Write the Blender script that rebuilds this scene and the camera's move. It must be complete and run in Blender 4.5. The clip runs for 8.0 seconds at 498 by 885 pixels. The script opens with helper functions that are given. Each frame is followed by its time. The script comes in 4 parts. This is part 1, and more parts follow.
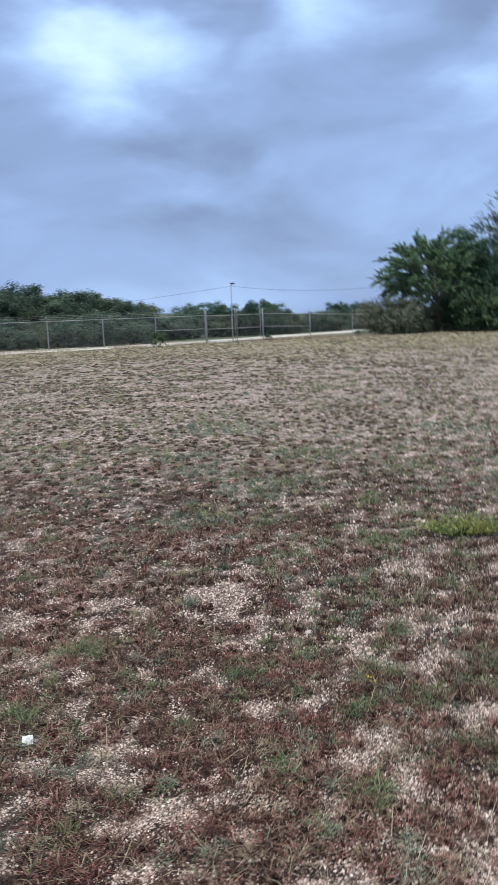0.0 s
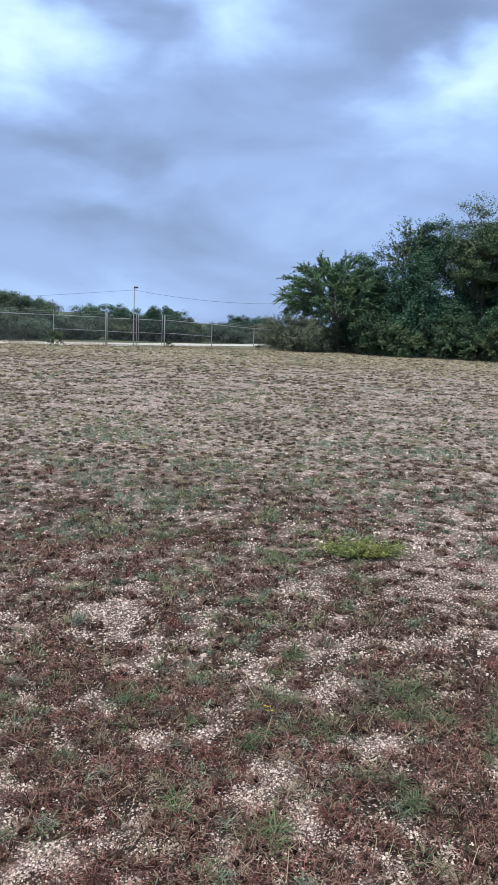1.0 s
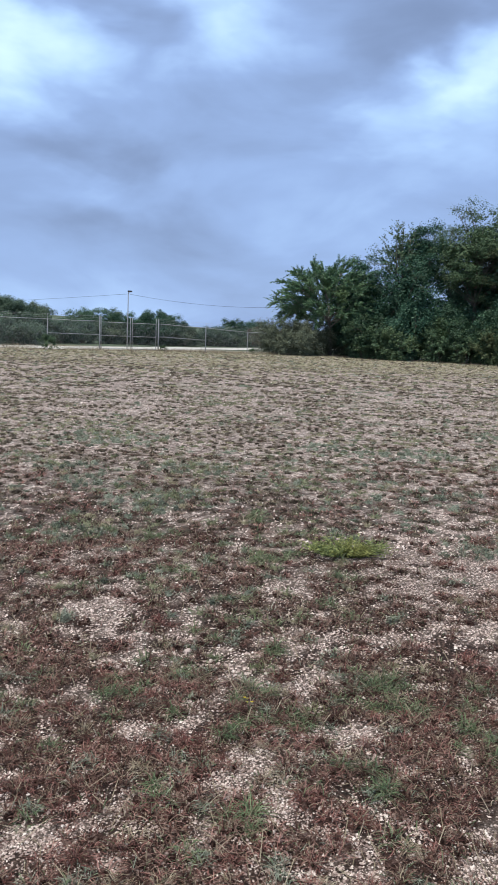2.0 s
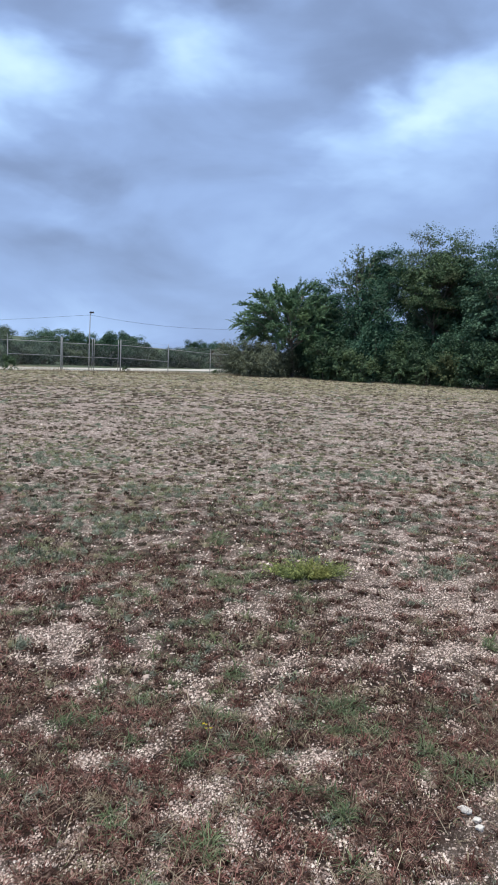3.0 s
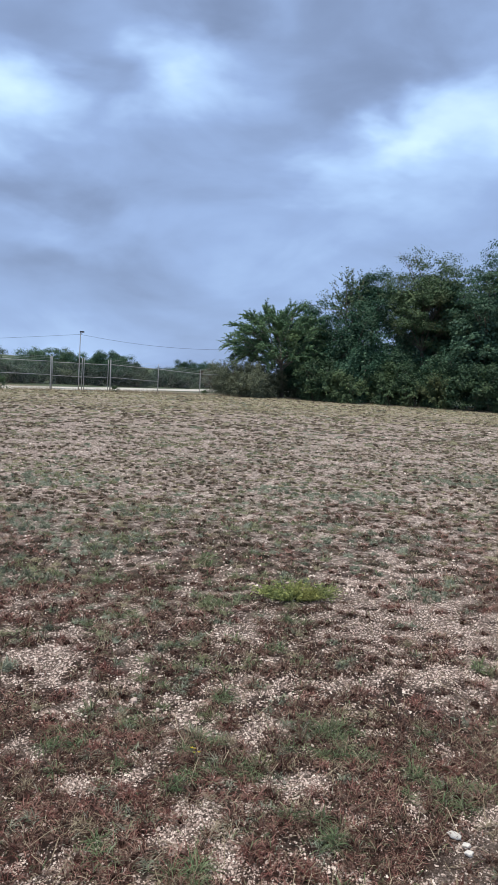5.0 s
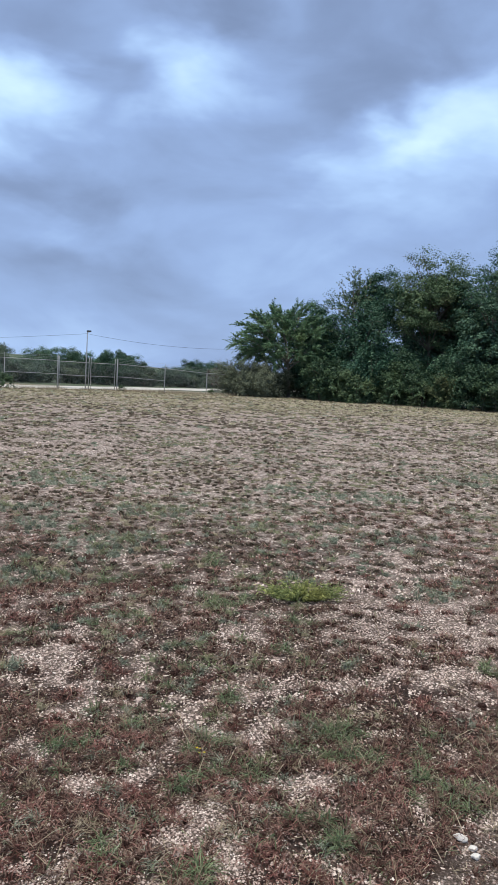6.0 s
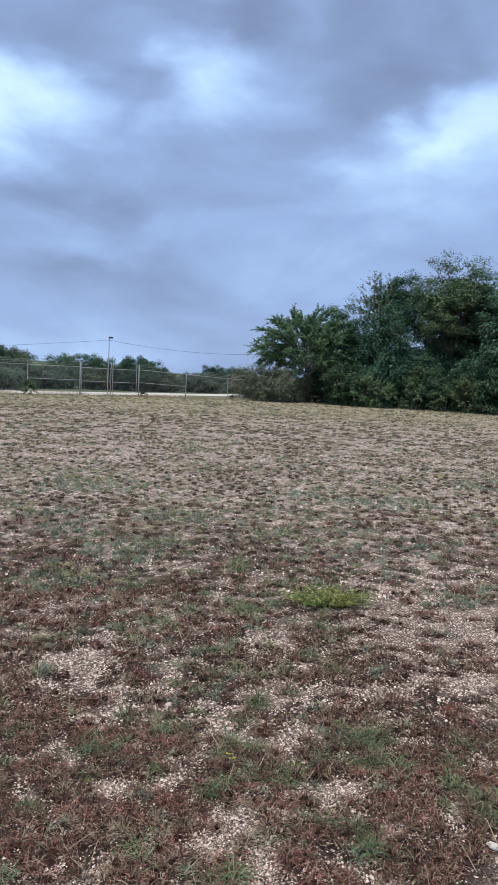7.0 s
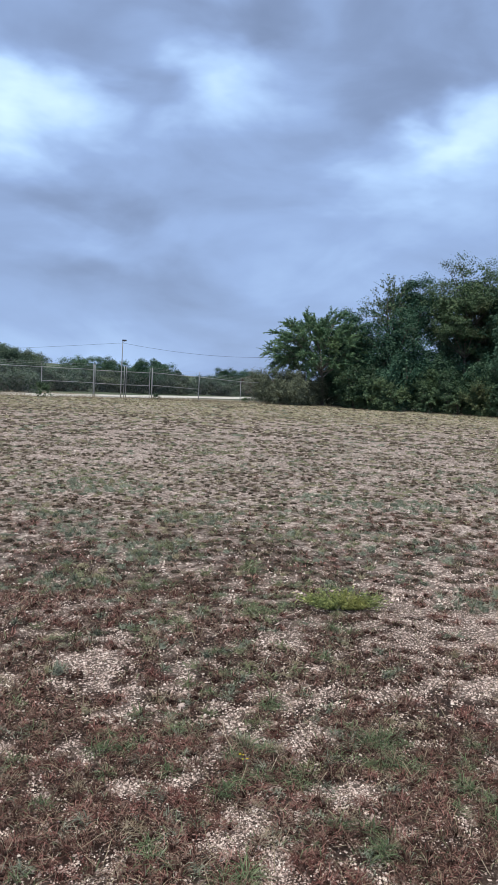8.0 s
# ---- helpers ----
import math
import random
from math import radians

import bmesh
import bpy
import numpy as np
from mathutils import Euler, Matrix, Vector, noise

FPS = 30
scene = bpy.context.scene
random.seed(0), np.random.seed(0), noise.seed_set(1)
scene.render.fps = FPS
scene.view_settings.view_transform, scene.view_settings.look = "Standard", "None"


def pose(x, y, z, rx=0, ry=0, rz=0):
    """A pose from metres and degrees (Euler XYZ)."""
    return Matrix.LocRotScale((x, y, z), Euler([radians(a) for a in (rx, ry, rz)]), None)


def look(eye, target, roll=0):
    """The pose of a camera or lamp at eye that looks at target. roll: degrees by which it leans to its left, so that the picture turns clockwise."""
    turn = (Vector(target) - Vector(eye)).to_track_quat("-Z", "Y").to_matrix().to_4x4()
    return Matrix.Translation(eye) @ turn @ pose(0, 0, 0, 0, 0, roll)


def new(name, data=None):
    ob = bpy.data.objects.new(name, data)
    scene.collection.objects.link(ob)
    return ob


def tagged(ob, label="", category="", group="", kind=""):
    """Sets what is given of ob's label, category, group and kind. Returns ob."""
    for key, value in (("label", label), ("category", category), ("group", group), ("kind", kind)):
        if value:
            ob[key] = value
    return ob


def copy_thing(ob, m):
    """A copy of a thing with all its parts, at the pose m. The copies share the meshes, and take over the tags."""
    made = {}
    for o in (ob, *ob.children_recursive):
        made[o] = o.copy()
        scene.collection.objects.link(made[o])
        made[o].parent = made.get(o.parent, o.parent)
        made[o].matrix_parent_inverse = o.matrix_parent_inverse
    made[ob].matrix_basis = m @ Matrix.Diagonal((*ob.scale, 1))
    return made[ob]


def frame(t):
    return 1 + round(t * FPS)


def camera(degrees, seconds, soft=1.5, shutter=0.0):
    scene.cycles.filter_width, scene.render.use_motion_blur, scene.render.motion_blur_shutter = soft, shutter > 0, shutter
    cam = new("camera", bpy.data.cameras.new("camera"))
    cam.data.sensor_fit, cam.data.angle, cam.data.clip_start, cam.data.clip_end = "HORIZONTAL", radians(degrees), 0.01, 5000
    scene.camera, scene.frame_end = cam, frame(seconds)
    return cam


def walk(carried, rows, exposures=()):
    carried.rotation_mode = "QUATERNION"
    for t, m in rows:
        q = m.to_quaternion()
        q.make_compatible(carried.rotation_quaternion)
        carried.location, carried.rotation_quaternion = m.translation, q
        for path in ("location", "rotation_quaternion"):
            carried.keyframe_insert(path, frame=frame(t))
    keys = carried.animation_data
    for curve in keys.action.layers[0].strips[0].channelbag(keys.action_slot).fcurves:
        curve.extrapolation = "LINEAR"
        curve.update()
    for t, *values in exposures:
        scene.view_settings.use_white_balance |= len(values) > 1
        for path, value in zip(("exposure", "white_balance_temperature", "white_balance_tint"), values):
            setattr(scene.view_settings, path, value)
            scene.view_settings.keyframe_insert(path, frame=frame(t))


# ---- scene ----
cam = camera(36.9, 8.0, soft=1.0, shutter=0.6)
PATH = [
    (0, (0.035, -0.009, 1.472), (-0.269, 1.942, 1.152), -2.4),
    (0.1, (0.018, -0.003, 1.468), (-0.284, 1.949, 1.156), -0.9),
    (0.3, (-0.006, 0.025, 1.461), (-0.285, 1.979, 1.139), -0.3),
    (0.5, (-0.014, 0.077, 1.458), (-0.227, 2.038, 1.127), -0.1),
    (0.7, (-0.037, 0.1, 1.465), (-0.142, 2.073, 1.157), 1.1),
    (0.8, (-0.044, 0.113, 1.475), (-0.104, 2.09, 1.177), 1.9),
    (1, (-0.037, 0.121, 1.476), (-0.059, 2.099, 1.181), 2.4),
    (1.2, (-0.026, 0.102, 1.474), (-0.053, 2.079, 1.174), 2.4),
    (2.3, (0.037, 0.011, 1.482), (0.053, 1.992, 1.21), 2.3),
    (2.5, (0.041, 0.013, 1.482), (0.086, 1.996, 1.221), 2.5),
    (3, (0.042, 0.018, 1.49), (0.13, 2.004, 1.265), 2.5),
    (3.5, (0.04, 0.006, 1.501), (0.149, 1.994, 1.311), 2.8),
    (4, (0.032, 0.003, 1.501), (0.145, 1.992, 1.327), 2.9),
    (4.5, (0.029, -0.003, 1.501), (0.147, 1.986, 1.333), 3.0),
    (5.8, (0.055, 0.029, 1.493), (0.159, 2.019, 1.319), 2.8),
    (6, (0.04, 0.02, 1.496), (0.137, 2.01, 1.324), 3.0),
    (6.5, (0.022, 0.012, 1.499), (0.09, 2.004, 1.332), 2.7),
    (7, (0.006, 0.003, 1.503), (0.047, 1.996, 1.342), 2.7),
    (7.5, (0.004, 0.001, 1.501), (0.022, 1.995, 1.344), 2.6),
    (8, (0.001, -0.008, 1.499), (0.008, 1.986, 1.344), 2.8),
]
walk(cam, [(t, look(eye, target, roll)) for t, eye, target, roll in PATH],
     [(0, 0.24, 6300, 10), (0.6, 0.27, 6280, 10), (1.2, 0.32, 6260, 10), (2.3, 0.25, 6280, 10), (3.5, 0.23, 6280, 10), (4.5, 0.22, 6500, 10), (6.5, 0.21, 6360, 10), (8, 0.21, 6450, 10)])

# ---------------------------------------------------------------- world, sun
CLOUDS = [  # azimuth, elevation, half width, half height (degrees), lift
    (-17.6, 18.8, 8.0, 3.9, 1.05), (-3.2, 20.6, 4.6, 3.6, 0.75), (13.7, 17.8, 4.4, 2.5, 0.85), (20.0, 19.6, 5.8, 2.7, 0.8), (17.5, 15.8, 6.0, 3.0, 0.4), (8.5, 20.6, 4.4, 2.4, -0.25),
    (9.3, 15.6, 5.6, 2.4, 0.5), (-12.7, 9.7, 7.0, 2.4, 0.3), (1.5, 19.5, 3.4, 3.4, 0.25), (-12.0, 1.8, 14.0, 2.4, 0.3),
    (-1.8, 25.6, 5.6, 2.8, -0.55), (-12.0, 22.7, 6.4, 3.0, -0.3), (12.0, 23.6, 8.4, 3.4, -0.3), (-12.0, 12.9, 8.0, 1.9, -0.3),
    (3.4, 16.2, 4.4, 2.4, -0.2), (-9.3, 7.2, 9.4, 2.4, -0.25), (8.5, 10.0, 12.0, 6.0, 0.34),
]


def math_node(tree, op, a, b=None, c=None, clamp=False):
    n = tree.nodes.new("ShaderNodeMath")
    n.operation, n.use_clamp = op, clamp
    for i, v in enumerate((a, b, c)):
        if v is None:
            continue
        if isinstance(v, (int, float)):
            n.inputs[i].default_value = v
        else:
            tree.links.new(v, n.inputs[i])
    return n.outputs[0]


def vec_node(tree, op, a, b=None, out=0):
    n = tree.nodes.new("ShaderNodeVectorMath")
    n.operation = op
    for i, v in enumerate((a, b)):
        if v is None:
            continue
        if isinstance(v, (tuple, list)):
            n.inputs[i].default_value = v
        else:
            tree.links.new(v, n.inputs[i])
    return n.outputs[out]


def noise_node(tree, vec, scale, detail=4, rough=0.55, distortion=0.0, color=False):
    n = tree.nodes.new("ShaderNodeTexNoise")
    n.inputs["Scale"].default_value, n.inputs["Detail"].default_value = scale, detail
    n.inputs["Roughness"].default_value, n.inputs["Distortion"].default_value = rough, distortion
    if vec is not None:
        tree.links.new(vec, n.inputs["Vector"])
    return n.outputs["Color" if color else "Fac"]


def ramp(tree, fac, stops, smooth=False):
    n = tree.nodes.new("ShaderNodeValToRGB")
    if smooth:
        n.color_ramp.interpolation = "EASE"
    while len(n.color_ramp.elements) < len(stops):
        n.color_ramp.elements.new(0.5)
    for e, (p, c) in zip(n.color_ramp.elements, stops):
        e.position = p
        e.color = (*c, 1) if isinstance(c, (tuple, list)) else (c, c, c, 1)
    tree.links.new(fac, n.inputs[0])
    return n.outputs[0]


def mix(tree, fac, a, b, kind="MIX"):
    n = tree.nodes.new("ShaderNodeMix")
    n.data_type, n.blend_type = "RGBA", kind
    for sock, v in ((n.inputs[0], fac), (n.inputs[6], a), (n.inputs[7], b)):
        if isinstance(v, (int, float)):
            sock.default_value = v
        elif isinstance(v, (tuple, list)):
            sock.default_value = (*v, 1)
        else:
            tree.links.new(v, sock)
    return n.outputs[2]


def map_range(tree, v, a, b, c=0.0, d=1.0, smooth=True):
    n = tree.nodes.new("ShaderNodeMapRange")
    n.interpolation_type = "SMOOTHSTEP" if smooth else "LINEAR"
    tree.links.new(v, n.inputs[0])
    for i, x in enumerate((a, b, c, d)):
        n.inputs[i + 1].default_value = x
    return n.outputs[0]


def build_world():
    w = bpy.data.worlds.new("overcast_sky")
    scene.world = w
    w.use_nodes = True
    t = w.node_tree
    t.nodes.clear()
    direction = t.nodes.new("ShaderNodeTexCoord").outputs["Generated"]
    sep = t.nodes.new("ShaderNodeSeparateXYZ")
    t.links.new(direction, sep.inputs[0])
    az = math_node(t, "MULTIPLY", math_node(t, "ARCTAN2", sep.outputs[0], sep.outputs[1]), 57.2958)
    el = math_node(t, "MULTIPLY", math_node(t, "ARCSINE", sep.outputs[2]), 57.2958)
    comb = t.nodes.new("ShaderNodeCombineXYZ")
    t.links.new(az, comb.inputs[0])
    t.links.new(el, comb.inputs[1])
    sky_plane = comb.outputs[0]
    stretched = vec_node(t, "MULTIPLY", sky_plane, (0.05, 0.11, 1))
    warp = noise_node(t, stretched, 2.0, 4, 0.5, 0.2, color=True)
    warp = vec_node(t, "MULTIPLY", vec_node(t, "SUBTRACT", warp, (0.5, 0.5, 0.5)), (15, 8, 0))
    warped = vec_node(t, "ADD", sky_plane, warp)
    # soft cloud billows
    level = math_node(t, "MULTIPLY_ADD", noise_node(t, stretched, 1.6, 5, 0.5, 0.5), 1.3, -0.65)
    for a, e, sa, se, lift in CLOUDS:
        d = vec_node(t, "MULTIPLY", vec_node(t, "SUBTRACT", warped, (a, e, 0)), (1 / (1.3 * sa), 1 / (1.3 * se), 0))
        r = vec_node(t, "LENGTH", d, out=1)
        level = math_node(t, "MULTIPLY_ADD", map_range(t, r, 0.0, 1.0, 1.0, 0.0), lift, level)
    level = math_node(t, "MULTIPLY_ADD", level, 0.5, 0.42)
    cloud = ramp(t, level, [(0.0, (0.153, 0.205, 0.328)), (0.28, (0.225, 0.308, 0.497)), (0.5, (0.30, 0.424, 0.69)), (0.75, (0.447, 0.637, 0.945)), (1.0, (0.66, 0.88, 1.03))])
    # the deck overhead is thinner, whiter and brighter
    high = map_range(t, el, 27.0, 62.0)
    cloud = mix(t, high, cloud, ZENITH)
    sky = t.nodes.new("ShaderNodeTexSky")
    sky.sky_type, sky.sun_disc = "NISHITA", False
    sky.sun_elevation, sky.sun_rotation = radians(73), radians(236)
    blue = vec_node(t, "MULTIPLY", sky.outputs[0], (0.1, 0.1, 0.1))
    both = mix(t, 0.94, blue, cloud)
    bg = t.nodes.new("ShaderNodeBackground")
    bg.inputs["Strength"].default_value = 1.0
    t.links.new(both, bg.inputs["Color"])
    out = t.nodes.new("ShaderNodeOutputWorld")
    t.links.new(bg.outputs[0], out.inputs["Surface"])


ZENITH = (0.75, 0.745, 0.69)
build_world()
sun = new("sun", bpy.data.lights.new("sun", "SUN"))
sun.data.energy, sun.data.angle, sun.data.color = 2.5, radians(14), (1.0, 0.94, 0.84)
sun.matrix_world = look((-9, -6, 36), (0, 0, 0))


# ---------------------------------------------------------------- materials
def material(name):
    m = bpy.data.materials.new(name)
    m.use_nodes = True
    t = m.node_tree
    return m, t, t.nodes["Principled BSDF"]


def bump(t, bsdf, height, strength, dist):
    b = t.nodes.new("ShaderNodeBump")
    b.inputs["Strength"].default_value, b.inputs["Distance"].default_value = strength, dist
    t.links.new(height, b.inputs["Height"])
    t.links.new(b.outputs[0], bsdf.inputs["Normal"])


def leaf_material(name, dark, mid, light, rough=0.55, patch=0.0, patch_col=(0.2, 0.2, 0.08), patch_scale=0.5, trans=0.15, speck=0.65):
    """Leaves and blades: each its own tone, with drifts of tone across the plant."""
    m, t, b = material(name)
    geo = t.nodes.new("ShaderNodeNewGeometry")
    info = t.nodes.new("ShaderNodeObjectInfo")
    pos = geo.outputs["Position"]
    drift = noise_node(t, pos, 0.8, 3, 0.6)
    v = math_node(t, "MULTIPLY_ADD", drift, 0.7, math_node(t, "MULTIPLY_ADD", geo.outputs["Random Per Island"], speck, 0.125 - speck / 2))
    v = math_node(t, "ADD", v, math_node(t, "MULTIPLY_ADD", info.outputs["Random"], 0.2, -0.1))
    col = ramp(t, v, [(0.1, dark), (0.45, mid), (0.85, light)])
    if patch:
        f = map_range(t, noise_node(t, pos, patch_scale, 2, 0.5), 0.55, 0.7, 0.0, patch)
        col = mix(t, f, col, patch_col)
    t.links.new(col, b.inputs["Base Color"])
    b.inputs["Roughness"].default_value = rough
    b.inputs["Specular IOR Level"].default_value = 0.18
    tr = t.nodes.new("ShaderNodeBsdfTranslucent")
    t.links.new(col, tr.inputs["Color"])
    sh = t.nodes.new("ShaderNodeMixShader")
    sh.inputs[0].default_value = trans
    t.links.new(b.outputs[0], sh.inputs[1])
    t.links.new(tr.outputs[0], sh.inputs[2])
    t.links.new(sh.outputs[0], t.nodes["Material Output"].inputs["Surface"])
    return m


def plain_material(name, col_a, col_b, rough, scale=6.0, metal=0.0, bump_d=0.002, bump_scale=60.0):
    m, t, b = material(name)
    pos = t.nodes.new("ShaderNodeTexCoord").outputs["Object"]
    n1, n2 = noise_node(t, pos, scale, 4, 0.6), noise_node(t, pos, bump_scale, 3, 0.6)
    f = math_node(t, "MULTIPLY_ADD", n2, 0.4, math_node(t, "MULTIPLY", n1, 0.6))
    t.links.new(ramp(t, f, [(0.35, col_a), (0.65, col_b)]), b.inputs["Base Color"])
    b.inputs["Roughness"].default_value, b.inputs["Metallic"].default_value = rough, metal
    bump(t, b, n2, 0.6, bump_d)
    return m


def ground_material():
    m, t, b = material("gravelly_soil")
    pos = t.nodes.new("ShaderNodeNewGeometry").outputs["Position"]
    vor = t.nodes.new("ShaderNodeTexVoronoi")
    vor.inputs["Scale"].default_value = 95
    t.links.new(vec_node(t, "ADD", pos, vec_node(t, "MULTIPLY", noise_node(t, pos, 55, 3, 0.6, 0, True), (0.022, 0.022, 0.022))), vor.inputs["Vector"])
    stone = ramp(t, vec_node(t, "DOT_PRODUCT", vor.outputs["Color"], (0.33, 0.33, 0.33), out=1), [(0.2, (0.15, 0.11, 0.098)), (0.5, (0.38, 0.30, 0.27)), (0.8, (0.66, 0.57, 0.52))])
    fine = noise_node(t, pos, 150, 3, 0.65)
    soil = ramp(t, fine, [(0.35, (0.04, 0.03, 0.025)), (0.7, (0.24, 0.19, 0.16))])
    gap = map_range(t, math_node(t, "MULTIPLY_ADD", noise_node(t, pos, 26, 4, 0.65), 0.9, math_node(t, "ADD", vor.outputs["Distance"], -0.45)), 0.24, 0.46)
    gravel = mix(t, gap, stone, soil)
    # litter of dead grass, thinning out in patches
    lit = t.nodes.new("ShaderNodeAttribute")
    lit.attribute_name = "litter"
    n_patch = math_node(t, "ADD", lit.outputs["Fac"], math_node(t, "MULTIPLY_ADD", noise_node(t, pos, 16, 5, 0.7), 1.3, -0.65))
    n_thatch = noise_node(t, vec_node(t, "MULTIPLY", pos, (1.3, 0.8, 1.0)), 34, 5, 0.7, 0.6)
    # dead thatch, its near-black tones painting in the shade between the blades
    shaded_thatch = ramp(t, n_thatch, [(0.40, (0.008, 0.005, 0.004)), (0.54, (0.048, 0.029, 0.023)), (0.72, (0.15, 0.105, 0.086))])
    col = mix(t, map_range(t, math_node(t, "MULTIPLY_ADD", n_thatch, 0.5, n_patch), 0.4, 1.05, 0.0, 0.88), gravel, shaded_thatch)
    # clods, stones and stubble that mottle the field farther out
    clod = noise_node(t, vec_node(t, "MULTIPLY", pos, (1.0, 0.8, 1.0)), 15, 5, 0.78)
    far = vec_node(t, "LENGTH", pos, out=1)
    mottle = ramp(t, clod, [(0.43, (0.12, 0.09, 0.078)), (0.50, (0.44, 0.36, 0.32)), (0.565, (0.90, 0.79, 0.72))])
    col = mix(t, math_node(t, "MULTIPLY", map_range(t, far, 4.5, 9.0, 0.0, 0.85), math_node(t, "MULTIPLY_ADD", lit.outputs["Fac"], -0.6, 1.0)), col, mottle)
    # green and straw-coloured drifts over the field
    n_big = noise_node(t, pos, 0.33, 4, 0.6)
    n_mid = noise_node(t, pos, 1.1, 4, 0.62)
    straw_on = map_range(t, far, 22.0, 55.0, 0.0, 0.7)
    straw = ramp(t, clod, [(0.4, (0.15, 0.13, 0.08)), (0.6, (0.49, 0.44, 0.315))])
    col = mix(t, math_node(t, "MULTIPLY", straw_on, map_range(t, n_mid, 0.3, 0.6, 0.35, 1.0)), col, straw)
    green = ramp(t, clod, [(0.35, (0.07, 0.08, 0.05)), (0.65, (0.25, 0.26, 0.18))])
    col = mix(t, math_node(t, "MULTIPLY", map_range(t, math_node(t, "MULTIPLY_ADD", n_mid, 0.5, n_big), 0.75, 0.95, 0.0, 0.45), map_range(t, far, 4.0, 9.0)), col, green)
    # far pasture beyond the fence
    pasture = ramp(t, n_big, [(0.3, (0.055, 0.08, 0.052)), (0.7, (0.11, 0.14, 0.085))])
    col = mix(t, map_range(t, far, 62.0, 72.0), col, pasture)
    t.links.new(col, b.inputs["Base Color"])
    b.inputs["Roughness"].default_value = 0.95
    b.inputs["Specular IOR Level"].default_value = 0.15
    h = math_node(t, "MULTIPLY_ADD", n_thatch, 0.8, math_node(t, "MULTIPLY_ADD", vor.outputs["Distance"], -0.6, fine))
    bump(t, b, h, 1.0, 0.014)
    return m


def road_material():
    m, t, b = material("pale_caliche")
    pos = t.nodes.new("ShaderNodeNewGeometry").outputs["Position"]
    n1, n2 = noise_node(t, pos, 0.5, 5, 0.6), noise_node(t, pos, 14, 4, 0.65)
    col = ramp(t, math_node(t, "MULTIPLY_ADD", n2, 0.4, math_node(t, "MULTIPLY", n1, 0.6)), [(0.3, (0.42, 0.40, 0.36)), (0.7, (0.66, 0.64, 0.60))])
    t.links.new(col, b.inputs["Base Color"])
    b.inputs["Roughness"].default_value = 0.9
    bump(t, b, n2, 0.6, 0.01)
    return m


def pebble_material():
    m, t, b = material("pebbles")
    geo = t.nodes.new("ShaderNodeNewGeometry")
    col = ramp(t, geo.outputs["Random Per Island"], [(0.0, (0.17, 0.12, 0.105)), (0.35, (0.40, 0.305, 0.27)), (0.75, (0.66, 0.545, 0.485)), (1.0, (0.88, 0.80, 0.74))])
    n = noise_node(t, geo.outputs["Position"], 260, 3, 0.6)
    col = mix(t, 0.35, col, ramp(t, n, [(0.3, (0.5, 0.5, 0.5)), (0.7, (1, 1, 1))]), "MULTIPLY")
    t.links.new(col, b.inputs["Base Color"])
    b.inputs["Roughness"].default_value = 0.85
    bump(t, b, n, 0.5, 0.001)
    return m


M_GROUND, M_ROAD, M_PEBBLE = ground_material(), road_material(), pebble_material()


def cushion_material(name, dark, mid, light):
    """Dense low growth: matted stems, the shade in their gaps painted as a darker tone, each cushion in its own tone.
    """
    m, t, b = material(name)
    geo = t.nodes.new("ShaderNodeNewGeometry")
    pos = geo.outputs["Position"]
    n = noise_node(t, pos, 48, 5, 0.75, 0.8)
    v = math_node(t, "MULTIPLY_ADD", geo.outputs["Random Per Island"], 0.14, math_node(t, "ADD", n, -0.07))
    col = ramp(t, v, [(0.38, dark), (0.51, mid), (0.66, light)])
    t.links.new(col, b.inputs["Base Color"])
    b.inputs["Roughness"].default_value = 0.95
    b.inputs["Specular IOR Level"].default_value = 0.1
    bump(t, b, n, 1.0, 0.02)
    return m

# the first tone of each holds the painted shade between stems
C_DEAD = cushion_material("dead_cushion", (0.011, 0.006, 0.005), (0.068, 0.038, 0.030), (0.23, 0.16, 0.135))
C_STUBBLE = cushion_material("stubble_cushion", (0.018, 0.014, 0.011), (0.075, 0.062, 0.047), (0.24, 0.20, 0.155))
C_STRAW = cushion_material("straw_cushion", (0.09, 0.08, 0.05), (0.25, 0.235, 0.15), (0.46, 0.43, 0.30))
C_GREEN = cushion_material("green_cushion", (0.055, 0.06, 0.036), (0.185, 0.185, 0.115), (0.33, 0.345, 0.22))
C_GREY = cushion_material("grey_cushion", (0.05, 0.058, 0.044), (0.165, 0.188, 0.145), (0.36, 0.39, 0.31))
M_DEAD = leaf_material("dead_grass", (0.010, 0.005, 0.004), (0.086, 0.043, 0.033), (0.34, 0.24, 0.19), 0.8, 0.55, (0.15, 0.052, 0.043), 2.6, 0.06)
M_STUBBLE = leaf_material("stubble", (0.022, 0.018, 0.013), (0.098, 0.081, 0.060), (0.32, 0.27, 0.205), 0.85, 0.4, (0.15, 0.11, 0.085), 0.7, 0.08)
M_RUST = leaf_material("rusty_weed", (0.05, 0.019, 0.016), (0.195, 0.078, 0.067), (0.44, 0.26, 0.22), 0.8, 0, trans=0.1)
M_STRAW = leaf_material("straw", (0.21, 0.17, 0.115), (0.33, 0.28, 0.195), (0.51, 0.45, 0.34), 0.75, 0, trans=0.15)
M_GREEN = leaf_material("green_grass", (0.048, 0.078, 0.038), (0.125, 0.178, 0.088), (0.29, 0.345, 0.20), 0.6, 0.5, (0.19, 0.18, 0.07), 2.0, 0.2)
M_GREY = leaf_material("grey_weed", (0.07, 0.088, 0.066), (0.19, 0.225, 0.172), (0.40, 0.44, 0.35), 0.7, 0, trans=0.2)
